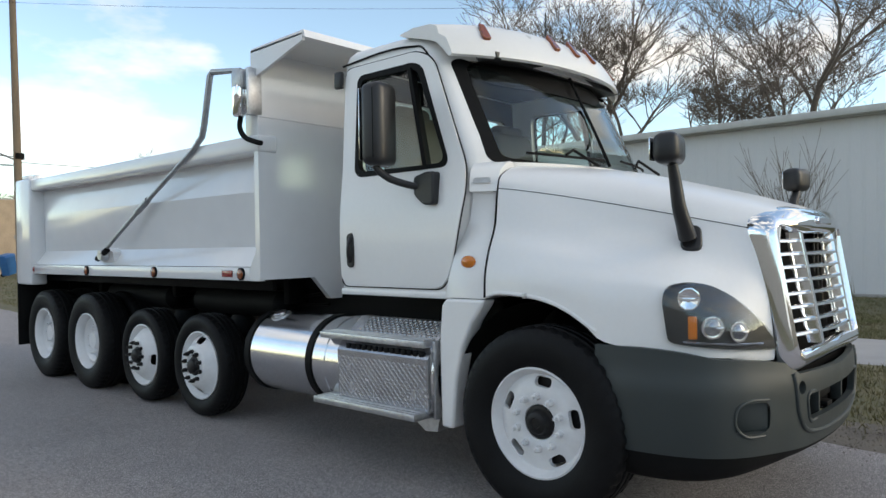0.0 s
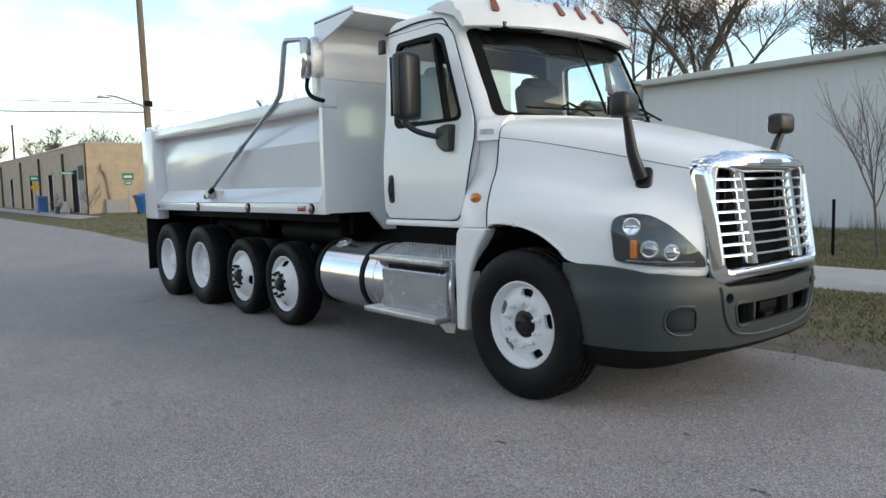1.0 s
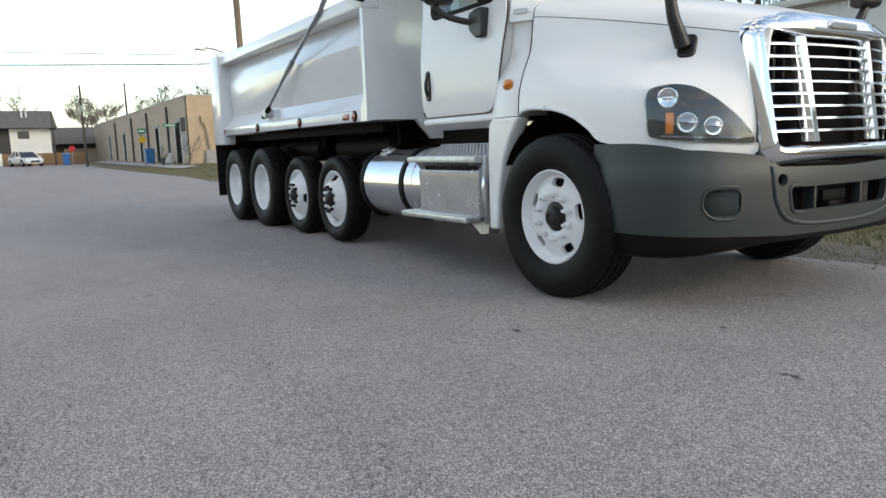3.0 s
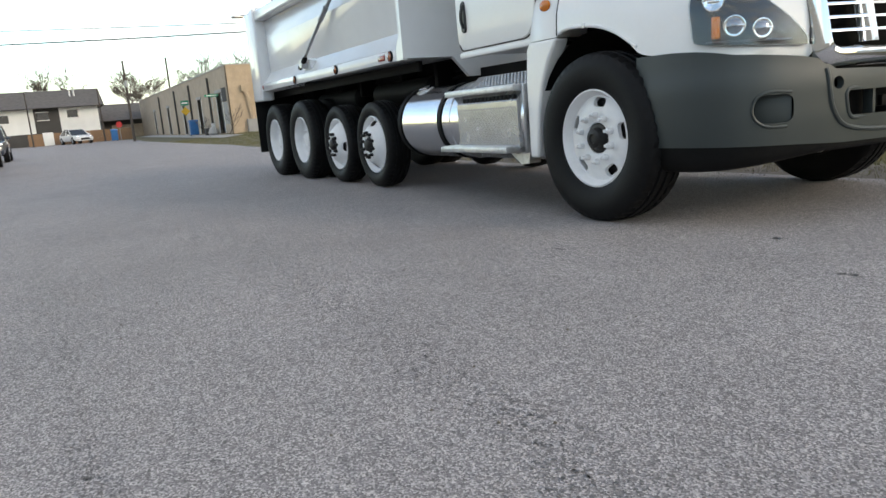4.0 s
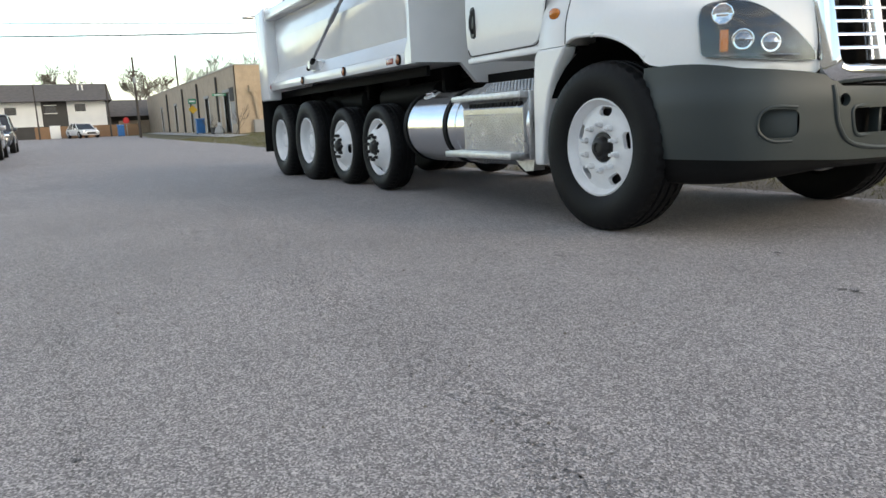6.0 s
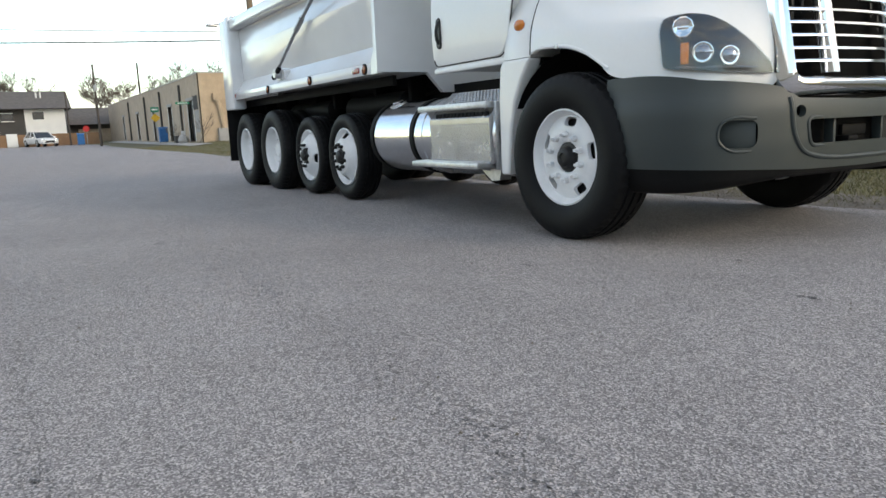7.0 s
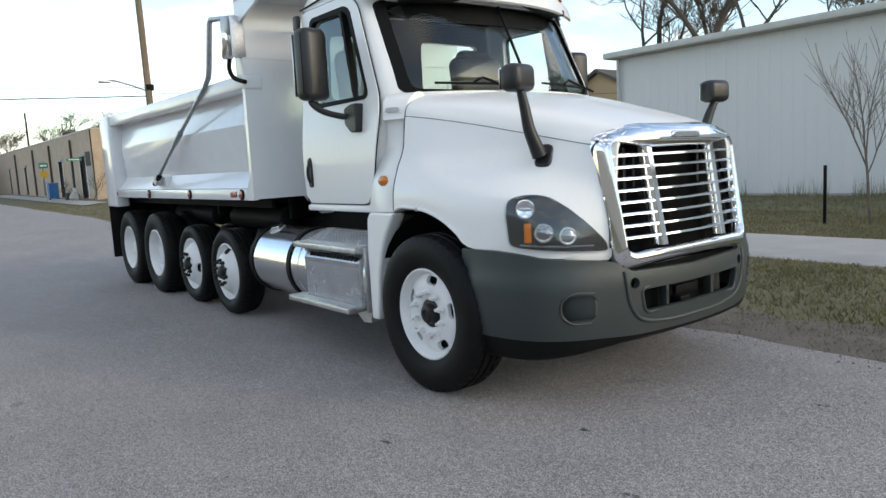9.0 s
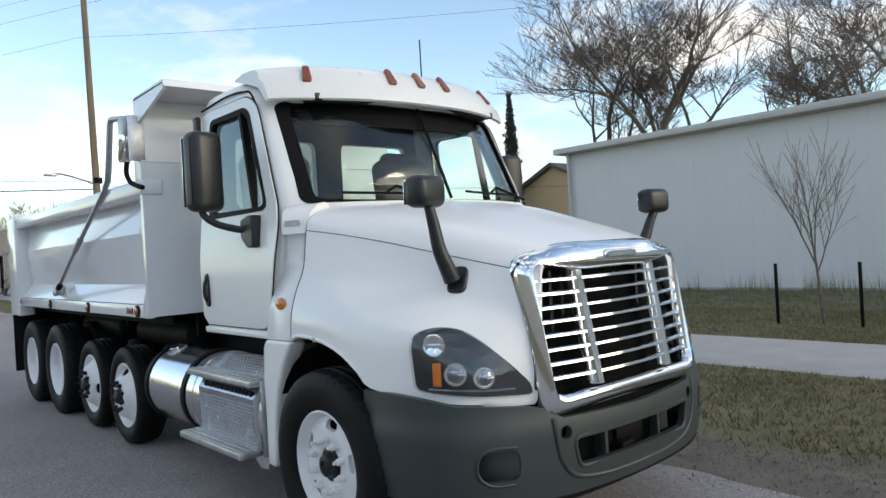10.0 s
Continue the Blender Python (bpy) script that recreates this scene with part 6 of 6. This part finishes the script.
def sign(name, x, y, h, plates, label):
    t = thing(name, label, "street sign", at=pose(x, y, rise(x, y)))
    part("post", tube([(0, 0, -0.2), (0, 0, h)], 0.03, 6), STEEL, t)
    for k, (z, w, hh, m, shape) in enumerate(plates):
        if shape == "diamond":
            o = [(0, z - hh), (w, z), (0, z + hh), (-w, z)]
        elif shape == "oct":
            o = [(w * math.cos(PI / 8 + PI / 4 * i), z + w * math.sin(PI / 8 + PI / 4 * i)) for i in range(8)]
        else:
            o = rounded([(-w, z - hh), (w, z - hh), (w, z + hh), (-w, z + hh)], 0.04, 3)
        q = part("plate", prism(o, "x", 0.04, 0.06), m, t)
        if shape == "bar":
            part("lettering_bar", box(0.06, -w * 0.7, z - hh * 0.3, 0.066, w * 0.7, z + hh * 0.3), STUCCO, q)
    return t


sign("street_sign", -38.0, 7.3, 2.3, ((2.05, 0.3, 0.2, GREENS, "bar"), (1.7, 0.2, 0.1, GREENS, "bar")), "green street sign on a steel post")
sign("street_sign", -48.0, 4.55, 2.6, ((2.3, 0.26, 0.17, GREENS, "bar"), (1.75, 0.3, 0.3, YELLOWS, "diamond")), "yellow warning sign under a green plate")
sign("street_sign", -43.0, 5.35, 2.6, ((2.45, 0.42, 0.08, GREENS, "bar"),), "long green street name sign")
sign("stop_sign", -72.0, 2.4, 1.75, ((1.5, 0.3, 0.3, REDS, "oct"),), "red octagonal stop sign")


def bin_ob(x, y, m, label):
    t = thing("wheeled_bin", label, "bin", "bins", at=pose(x, y, rise(x, y)))
    b = part("body", prism([(-0.22, 0.08), (0.22, 0.08), (0.3, 1.0), (-0.3, 1.0)], "y", -0.28, 0.28), m, t)
    bevelled(b, 0.03)
    lid = part("lid", prism([(-0.34, 1.0), (0.33, 1.0), (0.2, 1.1), (-0.3, 1.12)], "y", -0.3, 0.3), m, t)
    for s in (-0.22, 0.22):
        part("wheel", lathe([(s - 0.03, 0.1), (s + 0.03, 0.1)], "y", 12, (-0.25, 0, 0.1)), SEAL, t)
    return t


bin_ob(-38.2, 8.2, BLUE, "blue plastic wheeled bin, leaning open").rotation_euler = (0.25, 0, 0.4)
bin_ob(-50, 5.3, BLUE, "blue plastic wheeled bin by the wall")
bin_ob(-70, 1.7, BLUE, "blue plastic wheeled bin by the street")
hyd = thing("rubbish_pile", "grey rubbish and boards piled by the wall", "rubbish", at=pose(-45, 5.7, rise(-45, 5.7)))
part("board", box(-0.5, -0.1, 0, 0.5, -0.02, 0.75), DIRTY_ALU, hyd)
part("sack", lathe([(0, 0.25), (0.15, 0.34), (0.4, 0.25), (0.55, 0.05)], "z", 12, (0.5, -0.2, 0)), CONCRETE, hyd)
part("crate", rbox(-1.4, -0.4, 0, -0.8, 0.1, 0.45, 0.02), SIDED, hyd)
bush = bare_tree("shrub", -40.7, 5.6, rise(-40.7, 5.6), 1.8, 0.03, 0.6, 55, "small leafless shrub by the footpath", 3, 0, 0.5, (2, 3), 0.008)
bare_tree("shrub", -47, 5.5, rise(-47, 5.5), 1.3, 0.03, 0.6, 56, "small leafless shrub by the wall", 3, 0, 0.5, (2, 3), 0.008)
rows = [[(x, y, rise(x, y) + 0.02) for y in (4.4, 5.6)] for x in span(-75, -37, 30)]
tagged(mesh_ob("pavement_far", grid(rows), CONCRETE, 60), "concrete footpath before the brick building", "footpath", kind="structure")

# far house beside the shed
h3 = thing("far_house", "tan gabled house beyond the shed", "house")
part("wall", prism([(-44, -0.2), (-32, -0.2), (-32, 5.6), (-38, 8.4), (-44, 5.6)], "y", 47, 58), mat("tan_gable", (0.55, 0.4, 0.25), 0.85, vary=0.05), h3)
part("roof", add_tube(bmesh.new(), [(-38, 46.6, 8.6), (-38, 58.5, 8.6)], 0.2, 6), SHINGLE, h3)
part("roof_slope", prism([(-38, 8.45), (-38, 8.75), (-45, 5.5), (-45, 5.2)], "y", 46.5, 58.5), SHINGLE, h3)
part("roof_slope", prism([(-38, 8.45), (-38, 8.75), (-31, 5.5), (-31, 5.2)], "y", 46.5, 58.5), SHINGLE, h3)


# ---- parked cars ----
def car(name, x, y, yaw, paint, label, L_, W_, H_, suv):
    t = thing(name, label, "car", "parked cars", at=pose(x, y, rise(x, y), 0, 0, yaw))
    hb, hr = 0.58 * H_, H_
    st = [(-L_ / 2, 0.62, hb * 0.9, 0), (-L_ / 2 + 0.12, 0.9, hb, 0), (-L_ * 0.36, 0.98, hb * 1.03, 0), (-L_ * 0.2, 1, hb * 1.03, 0), (L_ * 0.05, 1, hb * 1.02, 0), (L_ * 0.22, 1, hb * 1.0, 0), (L_ * 0.38, 0.96, hb * 0.92, 0), (L_ / 2 - 0.1, 0.86, hb * 0.78, 0), (L_ / 2, 0.7, hb * 0.6, 0)]
    rows = []
    for a, k, zt, _ in st:
        w = W_ / 2 * k
        rows.append([(a, -w * 0.9, 0.28), (a, -w, 0.42), (a, -w, zt * 0.75), (a, -w * 0.93, zt), (a, 0, zt + 0.03), (a, w * 0.93, zt), (a, w, zt * 0.75), (a, w, 0.42), (a, w * 0.9, 0.28)])
    part("body", grid(rows, close_v=True, caps=True), paint, t, "", 40)
    x0, x1, x2, x3 = (-L_ * 0.47, -L_ * 0.42, L_ * 0.06, L_ * 0.24) if suv else (-L_ * 0.42, -L_ * 0.24, L_ * 0.04, L_ * 0.24)
    w = W_ / 2
    g = grid([[(x0, -w * 0.9, hb), (x3, -w * 0.9, hb), (x3, w * 0.9, hb), (x0, w * 0.9, hb)], [(x1, -w * 0.74, hr - 0.05), (x2, -w * 0.74, hr - 0.05), (x2, w * 0.74, hr - 0.05), (x1, w * 0.74, hr - 0.05)]], close_v=True, caps=True)
    part("windows", g, WINDARK, t, "dark car glass", 0)
    rf = part("roof", rbox(x1 - 0.05, -w * 0.75, hr - 0.07, x2 + 0.05, w * 0.75, hr, 0.03, 3), paint, t)
    for s in (-1, 1):
        for a in (x1 - 0.02 if suv else -L_ * 0.22, -L_ * 0.07, x2):
            b = x0 if a < -L_ * 0.15 else (x3 if a == x2 else a)
            part("pillar", tube([(a, s * w * 0.745, hr - 0.05), (b, s * w * 0.905, hb)], 0.04, 6), paint, t)
        for a in (-L_ * 0.31, L_ * 0.31):
            wh = part("wheel", lathe([(-0.1, 0.0), (-0.1, 0.2), (-0.11, 0.31), (-0.08, 0.335), (0.08, 0.335), (0.11, 0.31), (0.1, 0.0)], "y", 24), RUBBER, t)
            wh.matrix_basis = pose(a, s * (w - 0.1), 0.335)
            part("rim", lathe([(-0.115, 0.0), (-0.112, 0.19), (-0.1, 0.21), (0.1, 0.21), (0.112, 0.19), (0.115, 0.0)], "y", 20), SILVER, wh)
        part("headlamp", rbox(L_ / 2 - 0.22, s * w * 0.68 - 0.16, hb * 0.72, L_ / 2 - 0.03, s * w * 0.68 + 0.16, hb * 0.84, 0.03), CHROME, t)
        part("tail_lamp", rbox(-L_ / 2 - 0.01, s * w * 0.72 - 0.12, hb * 0.72, -L_ / 2 + 0.12, s * w * 0.72 + 0.12, hb * 0.9, 0.02), REDL, t)
        part("door_mirror", rbox(x3 - 0.3, s * (w + 0.06) - 0.1, hb - 0.02, x3 - 0.18, s * (w + 0.06) + 0.1, hb + 0.12, 0.03), paint, t)
    part("front_grille", rbox(L_ / 2 - 0.06, -w * 0.45, hb * 0.42, L_ / 2 + 0.01, w * 0.45, hb * 0.68, 0.02), BLACK, t)
    part("number_plate", rbox(L_ / 2, -0.16, hb * 0.34, L_ / 2 + 0.02, 0.16, hb * 0.44, 0.004), STUCCO, t)
    return t


car("sedan", -73.0, -1.4, 18, CARW, "white sedan parked at the street's end", 4.3, 1.75, 1.4, False)
car("suv", -32.7, -6.4, 0, CARD, "dark blue crossover parked at the kerb", 4.5, 1.85, 1.62, True)
car("suv", -24.3, -6.45, 0, SILVER, "silver crossover parked at the kerb", 4.6, 1.85, 1.65, True)
car("suv", -17.6, -6.4, 0, CARR, "dark red crossover parked at the kerb", 4.6, 1.85, 1.65, True)

# unseen plain walls, added to close the place behind the camera and darken reflections
opp = mesh_ob("reflection_wall_south", box(-20, -27.5, -0.2, 36, -27, 5.2), CONCRETE, 0)
tagged(opp, "unseen plain concrete wall added across the street to darken reflections", "wall", kind="structure")
end = mesh_ob("reflection_wall_east", box(48, -27, -0.2, 48.5, 30, 4.6), BRICKD, 0)
tagged(end, "unseen plain brown wall added at the street's other end to darken reflections", "wall", kind="structure")
